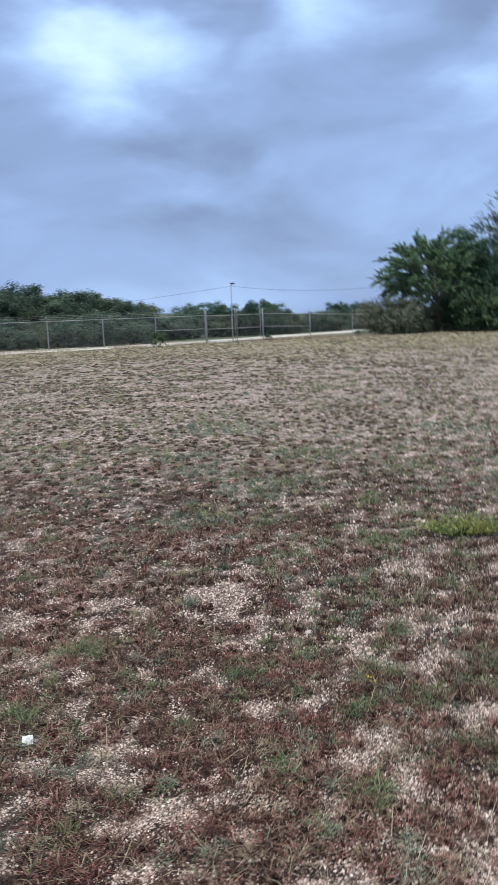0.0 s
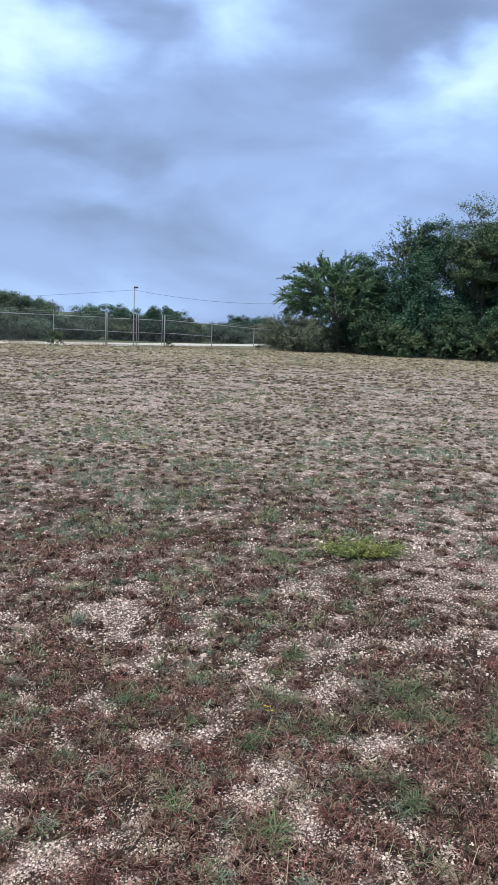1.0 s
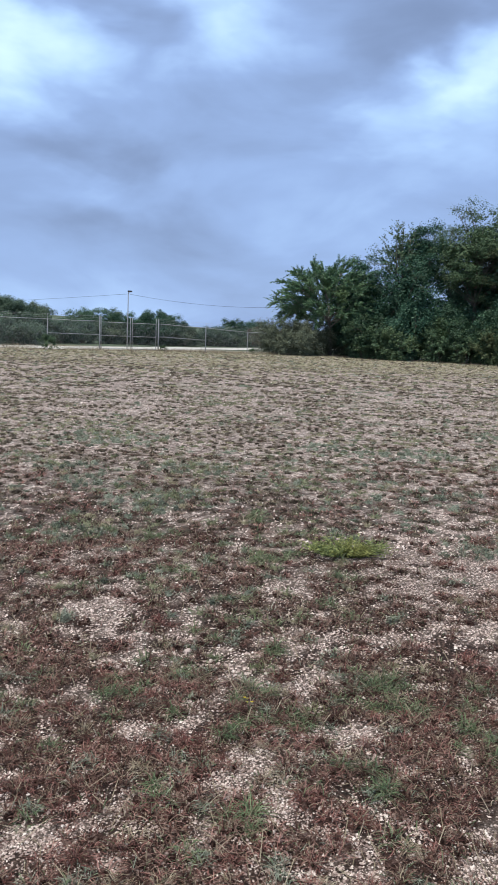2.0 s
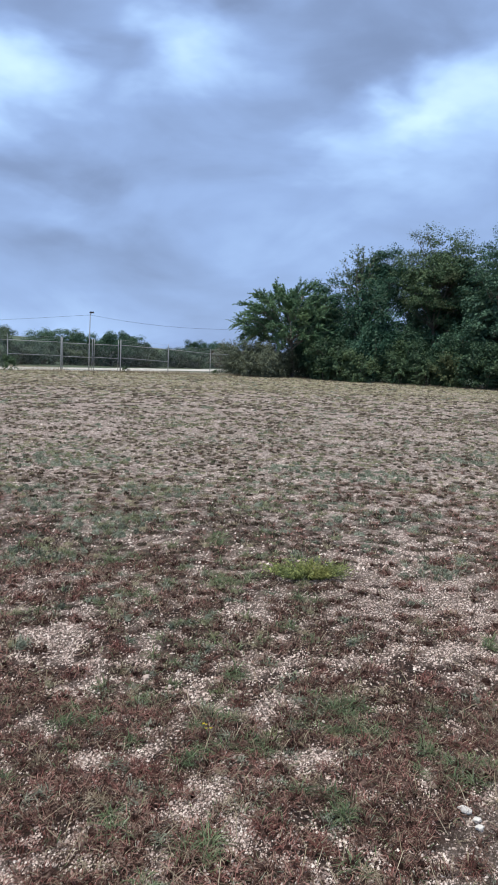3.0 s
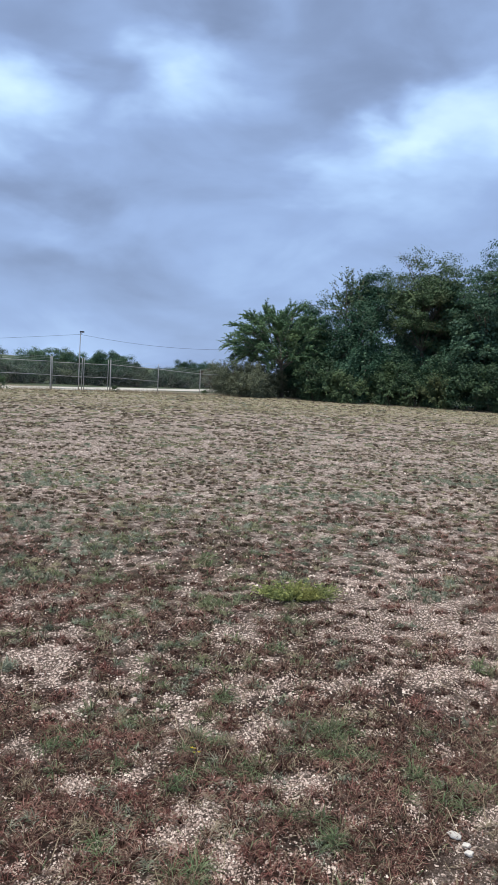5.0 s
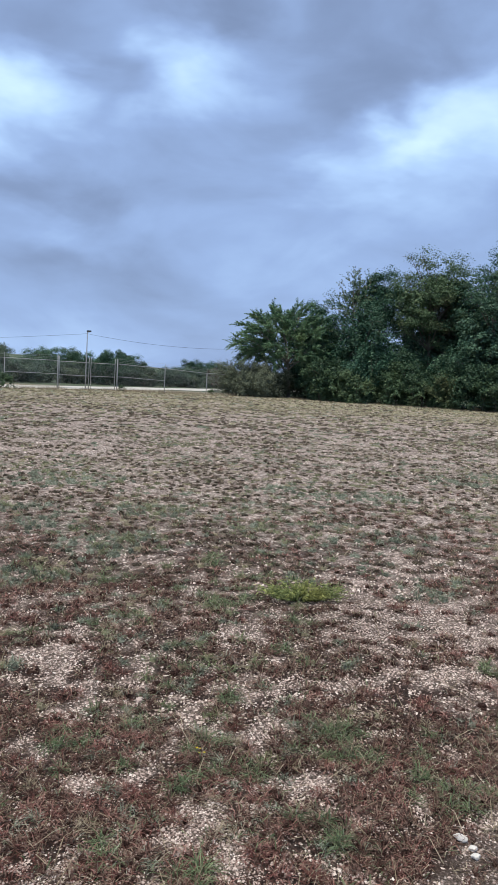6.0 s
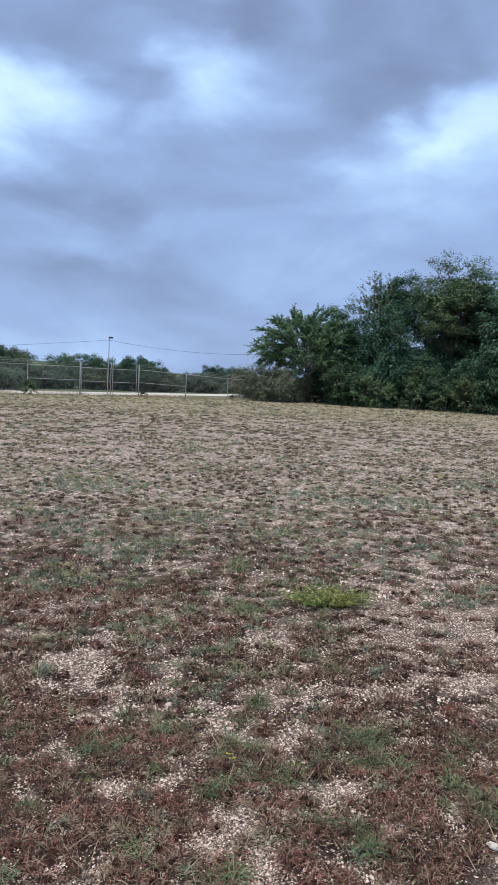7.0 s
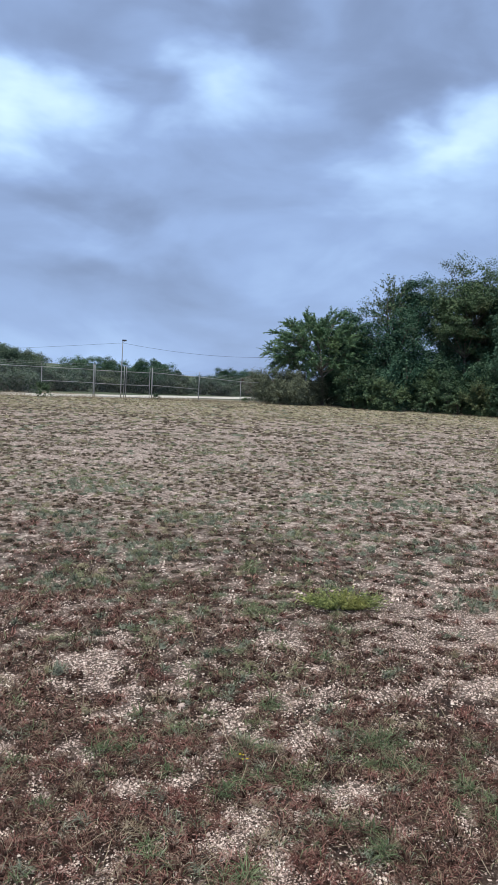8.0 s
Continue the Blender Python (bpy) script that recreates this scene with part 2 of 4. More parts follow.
M_HERB = leaf_material("yellow_green_herb", (0.07, 0.10, 0.045), (0.24, 0.29, 0.11), (0.50, 0.53, 0.20), 0.6, 0.35, (0.33, 0.29, 0.07), 3.0, 0.25)
M_ELM = leaf_material("elm_leaf", (0.034, 0.078, 0.048), (0.112, 0.215, 0.118), (0.30, 0.43, 0.24), 0.5, 0.3, (0.20, 0.26, 0.09), 0.4, trans=0.3, speck=0.36)
M_OAK = leaf_material("oak_leaf", (0.015, 0.044, 0.031), (0.054, 0.13, 0.084), (0.18, 0.31, 0.185), 0.5, 0.3, (0.07, 0.08, 0.045), 0.4, speck=0.36)
M_HACK = leaf_material("hackberry_leaf", (0.035, 0.068, 0.038), (0.095, 0.16, 0.085), (0.21, 0.28, 0.14), 0.55, 0.5, (0.14, 0.135, 0.06), 0.3, speck=0.36)
M_SPARSE = leaf_material("thin_leaf", (0.05, 0.085, 0.05), (0.11, 0.17, 0.09), (0.22, 0.28, 0.16), 0.55, 0.4, (0.13, 0.12, 0.07), 0.5, speck=0.36)
M_SHRUB = leaf_material("shrub_leaf", (0.02, 0.048, 0.034), (0.062, 0.132, 0.086), (0.17, 0.275, 0.165), 0.5, 0.5, (0.085, 0.10, 0.035), 0.5, speck=0.36)
M_BUSH = leaf_material("bush_leaf", (0.016, 0.038, 0.024), (0.05, 0.10, 0.056), (0.15, 0.22, 0.10), 0.5, 0.3, (0.12, 0.15, 0.05), 0.5, speck=0.36)
M_BROWNBUSH = leaf_material("brush_leaf", (0.075, 0.096, 0.066), (0.165, 0.195, 0.135), (0.30, 0.335, 0.23), 0.6, 0.3, (0.13, 0.13, 0.085), 0.5, speck=0.36)
M_REDBUSH = leaf_material("reddish_leaf", (0.045, 0.03, 0.028), (0.09, 0.055, 0.05), (0.14, 0.10, 0.08), 0.6, 0)
M_FAR = leaf_material("far_leaf", (0.036, 0.066, 0.052), (0.085, 0.138, 0.10), (0.175, 0.24, 0.155), 0.6, 0.5, (0.13, 0.15, 0.07), 0.25, speck=0.36)
M_ELMBARK = plain_material("smooth_grey_bark", (0.17, 0.155, 0.135), (0.30, 0.275, 0.245), 0.9, 4.0, 0.0, 0.008, 22.0)
M_BARK = plain_material("grey_bark", (0.09, 0.075, 0.06), (0.20, 0.17, 0.145), 0.9, 4.0, 0.0, 0.01, 22.0)
M_GALV = plain_material("galvanised_steel", (0.36, 0.37, 0.37), (0.50, 0.51, 0.51), 0.55, 3.0, 0.2, 0.0006, 120.0)
M_CABLE = plain_material("black_cable", (0.02, 0.02, 0.022), (0.04, 0.04, 0.042), 0.6)
M_LAMP = plain_material("dark_lamp_housing", (0.035, 0.035, 0.04), (0.07, 0.07, 0.075), 0.45, 8.0, 0.2, 0.0005)
M_LENS = plain_material("lamp_glass", (0.55, 0.55, 0.55), (0.7, 0.7, 0.7), 0.15)
M_STONE = plain_material("white_limestone", (0.55, 0.52, 0.48), (0.78, 0.76, 0.72), 0.85, 20.0, 0.0, 0.002, 160.0)
M_PAPER = plain_material("white_paper", (0.76, 0.76, 0.75), (0.84, 0.84, 0.83), 0.7, 30.0)
M_FLOWER = leaf_material("yellow_petal", (0.55, 0.42, 0.02), (0.72, 0.60, 0.04), (0.82, 0.74, 0.10), 0.5, 0)


# ---------------------------------------------------------------- mesh helpers
rng = np.random.default_rng(7)


def lattice(ix, iy, seed):
    h = (ix.astype(np.int64) * 374761393 + iy.astype(np.int64) * 668265263 + seed * 1442695041) & 0x7FFFFFFF
    h = ((h ^ (h >> 13)) * 1274126177) & 0x7FFFFFFF
    return ((h ^ (h >> 16)) & 0xFFFF) / 65535.0


def value_noise(x, y, seed=0):
    ix, iy = np.floor(x), np.floor(y)
    fx, fy = x - ix, y - iy
    fx, fy = fx * fx * (3 - 2 * fx), fy * fy * (3 - 2 * fy)
    a, b = lattice(ix, iy, seed), lattice(ix + 1, iy, seed)
    c, d = lattice(ix, iy + 1, seed), lattice(ix + 1, iy + 1, seed)
    return (a * (1 - fx) + b * fx) * (1 - fy) + (c * (1 - fx) + d * fx) * fy


def fbm(x, y, scale, octaves=4, seed=0, gain=0.5):
    total, amp, norm = 0.0, 1.0, 0.0
    for k in range(octaves):
        total = total + amp * value_noise(x * scale * 2 ** k + 17.3 * k, y * scale * 2 ** k - 9.1 * k, seed + k)
        norm += amp
        amp *= gain
    return total / norm


def smooth(v, a, b):
    k = np.clip((v - a) / (b - a), 0, 1)
    return k * k * (3 - 2 * k)


def ground_height(x, y):
    d = np.hypot(x, y)
    near = (fbm(x, y, 1.7, 3, 3) - 0.5) * 0.05 + (fbm(x, y, 0.16, 2, 9) - 0.5) * 0.12 * smooth(d, 6, 30)
    az = np.degrees(np.arctan2(x, np.maximum(y, 1e-3)))
    ridge = 8.5 - 0.26 * (az + 17) + 2.5 * (fbm(az * 0.05, d * 0, 1.0, 3, 5) - 0.5)
    hill = smooth(d, 170, 420) * np.clip(ridge, 0.5, 14)
    dip = -0.1 * smooth(y, 62, 85) * (1 - smooth(d, 150, 260))
    return near * (1 - smooth(d, 60, 90)) + hill + dip


def mesh_np(name, verts, quads=None, tris=None, mats=(), smooth_on=False):
    me = bpy.data.meshes.new(name)
    verts = np.asarray(verts, dtype=np.float32)
    loops, starts, totals, pos = [], [], [], 0
    for f, k in ((quads, 4), (tris, 3)):
        if f is None or len(f) == 0:
            continue
        f = np.asarray(f, dtype=np.int32)
        loops.append(f.ravel())
        starts.append(pos + np.arange(len(f), dtype=np.int32) * k)
        totals.append(np.full(len(f), k, dtype=np.int32))
        pos += f.size
    loops, starts, totals = np.concatenate(loops), np.concatenate(starts), np.concatenate(totals)
    me.vertices.add(len(verts))
    me.vertices.foreach_set("co", verts.ravel())
    me.loops.add(len(loops))
    me.loops.foreach_set("vertex_index", loops)
    me.polygons.add(len(starts))
    me.polygons.foreach_set("loop_start", starts)
    me.polygons.foreach_set("loop_total", totals)
    if smooth_on:
        me.polygons.foreach_set("use_smooth", np.ones(len(starts), dtype=bool))
    for m in mats:
        me.materials.append(m)
    me.update(calc_edges=True)
    return me


def part(name, mesh, parent, label=""):
    ob = new(name, mesh)
    ob.parent = parent
    if label:
        ob["label"] = label
    return ob


def tubes(paths, sides=6):
    """Tapered tubes along paths of (points, radii), with closed ends."""
    V, Q, T, base = [], [], [], 0
    ang = np.arange(sides) * 2 * np.pi / sides
    for pts, radii in paths:
        pts = np.asarray(pts, dtype=float)
        tang = np.gradient(pts, axis=0)
        tang /= np.linalg.norm(tang, axis=1)[:, None] + 1e-9
        up = np.where(np.abs(tang[:, 2:3]) > 0.9, np.array([[1.0, 0, 0]]), np.array([[0, 0, 1.0]]))
        u = np.cross(tang, up)
        u /= np.linalg.norm(u, axis=1)[:, None] + 1e-9
        v = np.cross(tang, u)
        r = np.asarray(radii, dtype=float)[:, None, None]
        ring = pts[:, None, :] + r * (np.cos(ang)[None, :, None] * u[:, None, :] + np.sin(ang)[None, :, None] * v[:, None, :])
        n = len(pts)
        V.append(ring.reshape(-1, 3))
        V.append(pts[[0, -1]])
        i = np.arange(n - 1)[:, None] * sides
        j, k = np.arange(sides)[None, :], (np.arange(sides)[None, :] + 1) % sides
        Q.append((base + np.stack([i + j, i + k, i + sides + k, i + sides + j], axis=-1)).reshape(-1, 4))
        j, k = np.arange(sides), (np.arange(sides) + 1) % sides
        c = base + n * sides
        T.append(np.stack([np.full(sides, c), base + k, base + j], axis=-1))
        T.append(np.stack([np.full(sides, c + 1), base + (n - 1) * sides + j, base + (n - 1) * sides + k], axis=-1))
        base += n * sides + 2
    return np.concatenate(V), np.concatenate(Q), np.concatenate(T)


def tube_mesh(name, paths, mat, sides=6):
    v, q, t = tubes(paths, sides)
    return mesh_np(name, v, q, t, (mat,), True)


def box_mesh(name, size, mat, bevel=0.004, centre=(0, 0, 0)):
    bm = bmesh.new()
    bmesh.ops.create_cube(bm, size=1.0, matrix=Matrix.Translation(centre) @ Matrix.Diagonal((*size, 1)))
    bmesh.ops.bevel(bm, geom=bm.edges[:], offset=bevel, segments=2, affect="EDGES")
    me = bpy.data.meshes.new(name)
    bm.to_mesh(me)
    bm.free()
    me.materials.append(mat)
    return me


# ---------------------------------------------------------------- ground, road
def spread(lo, hi, step, reach, grow=1.09):
    mid = np.arange(lo, hi, step)
    out, v, s = [], hi, step
    while v < reach:
        out.append(v)
        s *= grow
        v += s
    left, v, s = [], lo, step
    while v > -reach:
        s *= grow
        v -= s
        left.append(v)
    return np.concatenate([np.array(left[::-1]), mid, np.array(out)])


BARE = [  # bare gravel: x, y, half width, half depth
    (-0.78, 3.83, 0.26, 0.22), (0.27, 4.27, 0.27, 0.37), (1.06, 3.67, 0.18, 0.18), (1.44, 3.65, 0.13, 0.16), (0.06, 2.29, 0.17, 0.15), (-0.19, 2.73, 0.07, 0.11),
    (-0.39, 2.62, 0.08, 0.10), (0.49, 2.64, 0.13, 0.08), (0.35, 2.23, 0.07, 0.05), (-0.55, 5.91, 0.22, 0.18), (1.93, 5.97, 0.45, 0.42),
    (1.14, 6.98, 0.34, 0.31), (1.40, 4.70, 0.75, 0.95), (0.47, 4.66, 0.17, 0.16), (-0.08, 3.39, 0.11, 0.07), (-0.37, 3.22, 0.10, 0.07), (0.62, 3.60, 0.22, 0.18),
    (0.38, 3.21, 0.10, 0.06), (-1.20, 2.64, 0.10, 0.07), (-0.89, 2.31, 0.10, 0.09), (-0.58, 1.98, 0.11, 0.09), (2.01, 7.63, 0.44, 0.27),
]
CLEAR = [(0.935, 2.285, 0.045, 0.05), (0.70, 5.02, 0.30, 0.12)]  # nothing grows round the white stones and the herb
SOIL = [(0.92, 2.22, 0.15, 0.15)]  # dark earth with few pebbles
GROWN = [  # thicker mats of dead grass: x, y, half width, half depth
    (1.20, 3.15, 0.25, 0.12), (0.95, 2.62, 0.35, 0.16), (-0.52, 2.40, 0.16, 0.14), (-0.85, 3.25, 0.30, 0.20), (-0.83, 2.03, 0.12, 0.09), (0.62, 2.36, 0.22, 0.12), (-0.25, 3.0, 0.22, 0.16), (0.75, 2.95, 0.3, 0.14), (0.80, 2.40, 0.14, 0.12), (1.08, 2.16, 0.16, 0.10), (-0.40, 2.22, 0.22, 0.14), (0.78, 2.24, 0.12, 0.08),
]
RUSTY = [  # reddish low weeds: x, y, half width, half depth
    (0.77, 7.83, 0.62, 0.32), (-1.40, 6.43, 0.36, 0.21), (-0.06, 5.55, 0.25, 0.16), (0.46, 3.46, 0.17, 0.08), (1.12, 3.26, 0.13, 0.08), (-0.28, 2.88, 0.13, 0.08), (-0.64, 3.33, 0.15, 0.08),
    (1.31, 3.21, 0.11, 0.10), (-0.48, 2.41, 0.09, 0.10), (-0.26, 6.92, 0.31, 0.20), (0.79, 3.48, 0.11, 0.06), (0.77, 2.52, 0.08, 0.07), (0.27, 2.54, 0.08, 0.06), (-0.52, 3.66, 0.14, 0.06), (2.29, 10.44, 0.52, 0.34),
]
LUSH = [  # grey-green weeds: x, y, half width, half depth
    (-0.80, 4.20, 0.09, 0.11), (1.60, 5.21, 0.32, 0.23), (3.95, 11.76, 0.60, 0.68), (0.45, 7.40, 0.22, 0.23), (-1.64, 7.04, 0.39, 0.34), (-0.82, 6.40, 0.49, 0.46), (-1.24, 5.35, 0.42, 0.28), (-1.95, 10.14, 0.90, 0.68),
    (-1.91, 7.87, 0.38, 0.41), (-0.26, 3.58, 0.06, 0.06), (-0.28, 2.56, 0.04, 0.05), (0.02, 2.70, 0.05, 0.05), (-0.85, 3.64, 0.07, 0.06), (1.97, 9.62, 0.95, 0.51), (1.96, 7.21, 0.54, 0.30), (-0.63, 8.17, 0.60, 0.41),
    (4.86, 12.46, 0.60, 0.66), (1.12, 10.11, 0.72, 0.43), (0.80, 3.84, 0.11, 0.07), (-0.22, 4.65, 0.14, 0.09), (-1.00, 2.19, 0.10, 0.07), (-0.91, 2.66, 0.08, 0.06), (-0.55, 2.40, 0.06, 0.05),
]
SPROUTS = [  # fresh green grass: x, y, half width, half depth
    (1.01, 2.55, 0.11, 0.08), (0.64, 3.07, 0.08, 0.09), (0.72, 2.86, 0.14, 0.06), (0.44, 2.44, 0.08, 0.05), (0.87, 2.73, 0.07, 0.10), (-0.24, 2.25, 0.04, 0.05), (0.26, 2.75, 0.07, 0.08), (0.06, 2.93, 0.06, 0.06), (0.18, 3.35, 0.11, 0.10),
    (0.13, 5.92, 0.13, 0.18), (0.11, 4.80, 0.15, 0.12), (0.02, 2.15, 0.08, 0.05), (1.58, 3.71, 0.06, 0.15), (0.63, 4.49, 0.09, 0.08), (-0.04, 2.60, 0.04, 0.05), (-0.51, 2.91, 0.04, 0.05), (0.53, 2.29, 0.07, 0.05), (0.01, 3.04, 0.05, 0.05), (-1.25, 3.05, 0.11, 0.07), (-1.28, 2.47, 0.08, 0.07),
]


def patches(x, y, spots):
    out = np.zeros_like(x)
    wx, wy = (fbm(x, y, 5.0, 4, 61) - 0.5) * 1.3, (fbm(x, y, 5.0, 4, 71) - 0.5) * 1.3
    for px, py, rx, ry in spots:
        d = np.hypot((x - px) / rx + wx / max(rx, 0.3) * 0.3, (y - py) / ry + wy / max(ry, 0.3) * 0.3)
        out = np.maximum(out, 1 - smooth(d, 0.55, 1.25))
    return out


def field_cover(x, y):
    """How grown over the field is: hand-wide clumps near the walk, broader mats farther out."""
    near = 0.26 * fbm(x, y, 3.0, 3, 21) + 0.74 * fbm(x, y, 12.0, 2, 25)
    far = 0.62 * fbm(x * 0.75, y, 2.5, 3, 27) + 0.38 * fbm(x, y, 6.0, 2, 25)
    k = smooth(y, 7, 14)
    return near * (1 - k) + far * k + 0.15 * patches(x, y, GROWN) - 0.12 * patches(x, y, BARE) - 0.5 * patches(x, y, CLEAR)


def bare_below(y):
    """The cover under which the soil lies bare, by distance over the field."""
    return np.interp(y, (1.7, 3.5, 6.0, 10.0, 16.0, 28.0, 36.0, 60.0), (0.445, 0.462, 0.41, 0.425, 0.475, 0.485, 0.42, 0.36))


def build_ground():
    xs, ys = spread(-5.0, 5.0, 0.085, 3200, 1.13), spread(-4.0, 9.0, 0.085, 3200, 1.13)
    gx, gy = np.meshgrid(xs, ys)
    v = np.stack([gx, gy, ground_height(gx, gy)], axis=-1).reshape(-1, 3)
    w = len(xs)
    i, j = np.meshgrid(np.arange(len(ys) - 1), np.arange(w - 1), indexing="ij")
    a = i * w + j
    q = np.stack([a, a + 1, a + w + 1, a + w], axis=-1).reshape(-1, 4)
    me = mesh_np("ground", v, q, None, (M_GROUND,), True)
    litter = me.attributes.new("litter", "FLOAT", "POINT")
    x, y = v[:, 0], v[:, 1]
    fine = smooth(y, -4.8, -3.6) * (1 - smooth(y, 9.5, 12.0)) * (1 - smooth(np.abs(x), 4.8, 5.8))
    # thatch colour with its painted shade follows the grass cover
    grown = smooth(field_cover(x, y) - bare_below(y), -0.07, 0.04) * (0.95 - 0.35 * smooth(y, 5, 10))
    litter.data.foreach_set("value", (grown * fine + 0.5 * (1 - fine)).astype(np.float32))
    tagged(new("ground", me), "gravelly tan field of sparse dead grass", "ground", kind="structure")


def build_road():
    line = np.array([(-70, 40), (-40, 43.5), (-26, 46.5), (-17.5, 52), (-10.5, 61), (-5, 74), (1, 88), (9, 104), (22, 125), (40, 150)], dtype=float)
    s = np.linspace(0, len(line) - 1, 90)
    px = np.interp(s, np.arange(len(line)), line[:, 0])
    py = np.interp(s, np.arange(len(line)), line[:, 1])
    for _ in range(6):
        px[1:-1], py[1:-1] = (px[:-2] + 2 * px[1:-1] + px[2:]) / 4, (py[:-2] + 2 * py[1:-1] + py[2:]) / 4
    tx, ty = np.gradient(px), np.gradient(py)
    n = np.hypot(tx, ty)
    nx, ny = -ty / n, tx / n
    offs = np.array([-2.7, -1.3, 0, 1.3, 2.7])
    wob = 0.25 * (fbm(s, s * 0, 1.3, 2, 31) - 0.5)
    X = px[:, None] + nx[:, None] * (offs[None, :] + wob[:, None])
    Y = py[:, None] + ny[:, None] * (offs[None, :] + wob[:, None])
    Z = ground_height(X, Y) + np.array([0.0, 0.07, 0.10, 0.07, 0.0])[None, :] + 0.03
    v = np.stack([X, Y, Z], axis=-1).reshape(-1, 3)
    i, j = np.meshgrid(np.arange(89), np.arange(4), indexing="ij")
    a = i * 5 + j
    q = np.stack([a, a + 1, a + 6, a + 5], axis=-1).reshape(-1, 4)
    tagged(new("road", mesh_np("road", v, q, None, (M_ROAD,), True)), "pale gravel road running past the fence", "road", kind="structure")


build_ground()
build_road()


# ---------------------------------------------------------------- fence and gate
def fence_point(x):
    """The fence's line: it runs straight, going away towards the grove."""
    return np.array([x, 60.5 + 0.59 * x, -0.36 * float(smooth(np.array(x), -7.3, 0.5))])


TOP = 2.03


def build_post_meshes():
    h = TOP + 0.02
    line_post = tube_mesh("post", [([(0, 0, -0.5), (0, 0, 1.0), (0, 0, h), (0, 0, h + 0.04)], (0.032, 0.032, 0.032, 0.012))], M_GALV, 8)
    big_post = tube_mesh("terminal_post", [([(0, 0, -0.5), (0, 0, 1.0), (0, 0, h + 0.30), (0, 0, h + 0.35)], (0.045, 0.045, 0.045, 0.016))], M_GALV, 8)
    arm = tube_mesh("barb_arm", [([(0, 0, h), (0, -0.02, h + 0.17), (0, -0.04, h + 0.36)], (0.02, 0.016, 0.012))], M_GALV, 5)
    return line_post, big_post, arm


def build_fence(name, xs, terminals, braces, label):
    line_post, big_post, arm = POST_MESHES
    root = tagged(new(name), label, "fence")
    for x in xs:
        p = fence_point(x)
        big = x in terminals
        ob = part("post", big_post if big else line_post, root)
        ob.location = p
        if not big:
            part("barb_arm", arm, ob)
    for a, b in zip(xs[:-1], xs[1:]):
        pa, pb = fence_point(a), fence_point(b)
        up = np.array([0, 0, TOP])
        part("top_rail", tube_mesh("top_rail", [([pa + up, (pa + pb) / 2 + up - (0, 0, 0.01), pb + up], (0.024,) * 3)], M_GALV, 6), root)
        if (a, b) in braces:
            up = np.array([0, 0, 1.08])
            part("brace_rail", tube_mesh("brace_rail", [([pa + up, (pa + pb) / 2 + up, pb + up], (0.021,) * 3)], M_GALV, 6), root)
        part("mesh_fabric", fabric_mesh(pa, pb, 0.06, TOP), root)
    for k in range(3):
        pts = []
        for a, b in zip(xs[:-1], xs[1:]):
            for f in (0.0, 0.5):
                p = fence_point(a) * (1 - f) + fence_point(b) * f
                pts.append(p + np.array([0, -0.02 * k, TOP + 0.14 + 0.11 * k - (0.025 if f else 0)]))
        pts.append(fence_point(xs[-1]) + np.array([0, -0.02 * k, TOP + 0.14 + 0.11 * k]))
        part("barbed_wire", tube_mesh("barbed_wire", [(pts, [0.004] * len(pts))], M_GALV, 4), root)
    return root


def fabric_mesh(pa, pb, lo, hi):
    """Chain link: two families of thin slanting wires."""
    span = np.linalg.norm(pb - pa)
    u = (pb - pa) / span
    rise = hi - lo
    paths = []
    for k in np.arange(-rise, span, 0.085):
        for sign in (1, -1):
            s0, s1 = k, k + rise
            c0, c1 = max(s0, 0.0), min(s1, span)
            if c1 - c0 < 0.05:
                continue
            z0, z1 = lo + (c0 - s0), lo + (c1 - s0)
            if sign < 0:
                z0, z1 = lo + hi - z0, lo + hi - z1
            paths.append(([pa + u * c0 + (0, 0, z0), pa + u * c1 + (0, 0, z1)], (0.0017, 0.0017)))
    return tube_mesh("mesh_fabric", paths, M_GALV, 3)


def build_gate_leaf(x0, x1, label):
    root = tagged(new("gate_leaf"), label, "gate", "leaves of the double gate")
    a, b = fence_point(x0), fence_point(x1)
    for p in (a, b):
        part("stile", tube_mesh("stile", [([p + (0, 0, 0.08), p + (0, 0, 1.0), p + (0, 0, TOP - 0.02), p + (0, 0, TOP + 0.34)], (0.026, 0.026, 0.026, 0.018))], M_GALV, 7), root)
    for name, z in (("bottom_rail", 0.12), ("middle_rail", 1.03), ("top_rail", TOP - 0.04)):
        part(name, tube_mesh(name, [([a + (0, 0, z), (a + b) / 2 + (0, 0, z), b + (0, 0, z)], (0.022,) * 3)], M_GALV, 6), root)
    part("mesh_fabric", fabric_mesh(a, b, 0.12, TOP - 0.04), root)


POST_MESHES = build_post_meshes()
LEFT_XS = [-43.4 + 3.22 * k for k in range(10)] + [-11.2]
RIGHT_XS = [-7.3, -3.9, -0.68, 2.55, 5.8, 9.0, 12.2]
build_fence("chain_link_fence", LEFT_XS, (-11.2,), ((LEFT_XS[-2], -11.2),), "galvanised chain link fence with barbed wire, along the brush")
build_fence("chain_link_fence", RIGHT_XS, (-7.3,), ((-7.3, -3.9),), "galvanised chain link fence with barbed wire, running into the grove")
build_gate_leaf(-11.11, -9.2, "closed chain link gate leaf of grey steel tube")
build_gate_leaf(-9.08, -7.46, "closed chain link gate leaf beside the lamp pole")


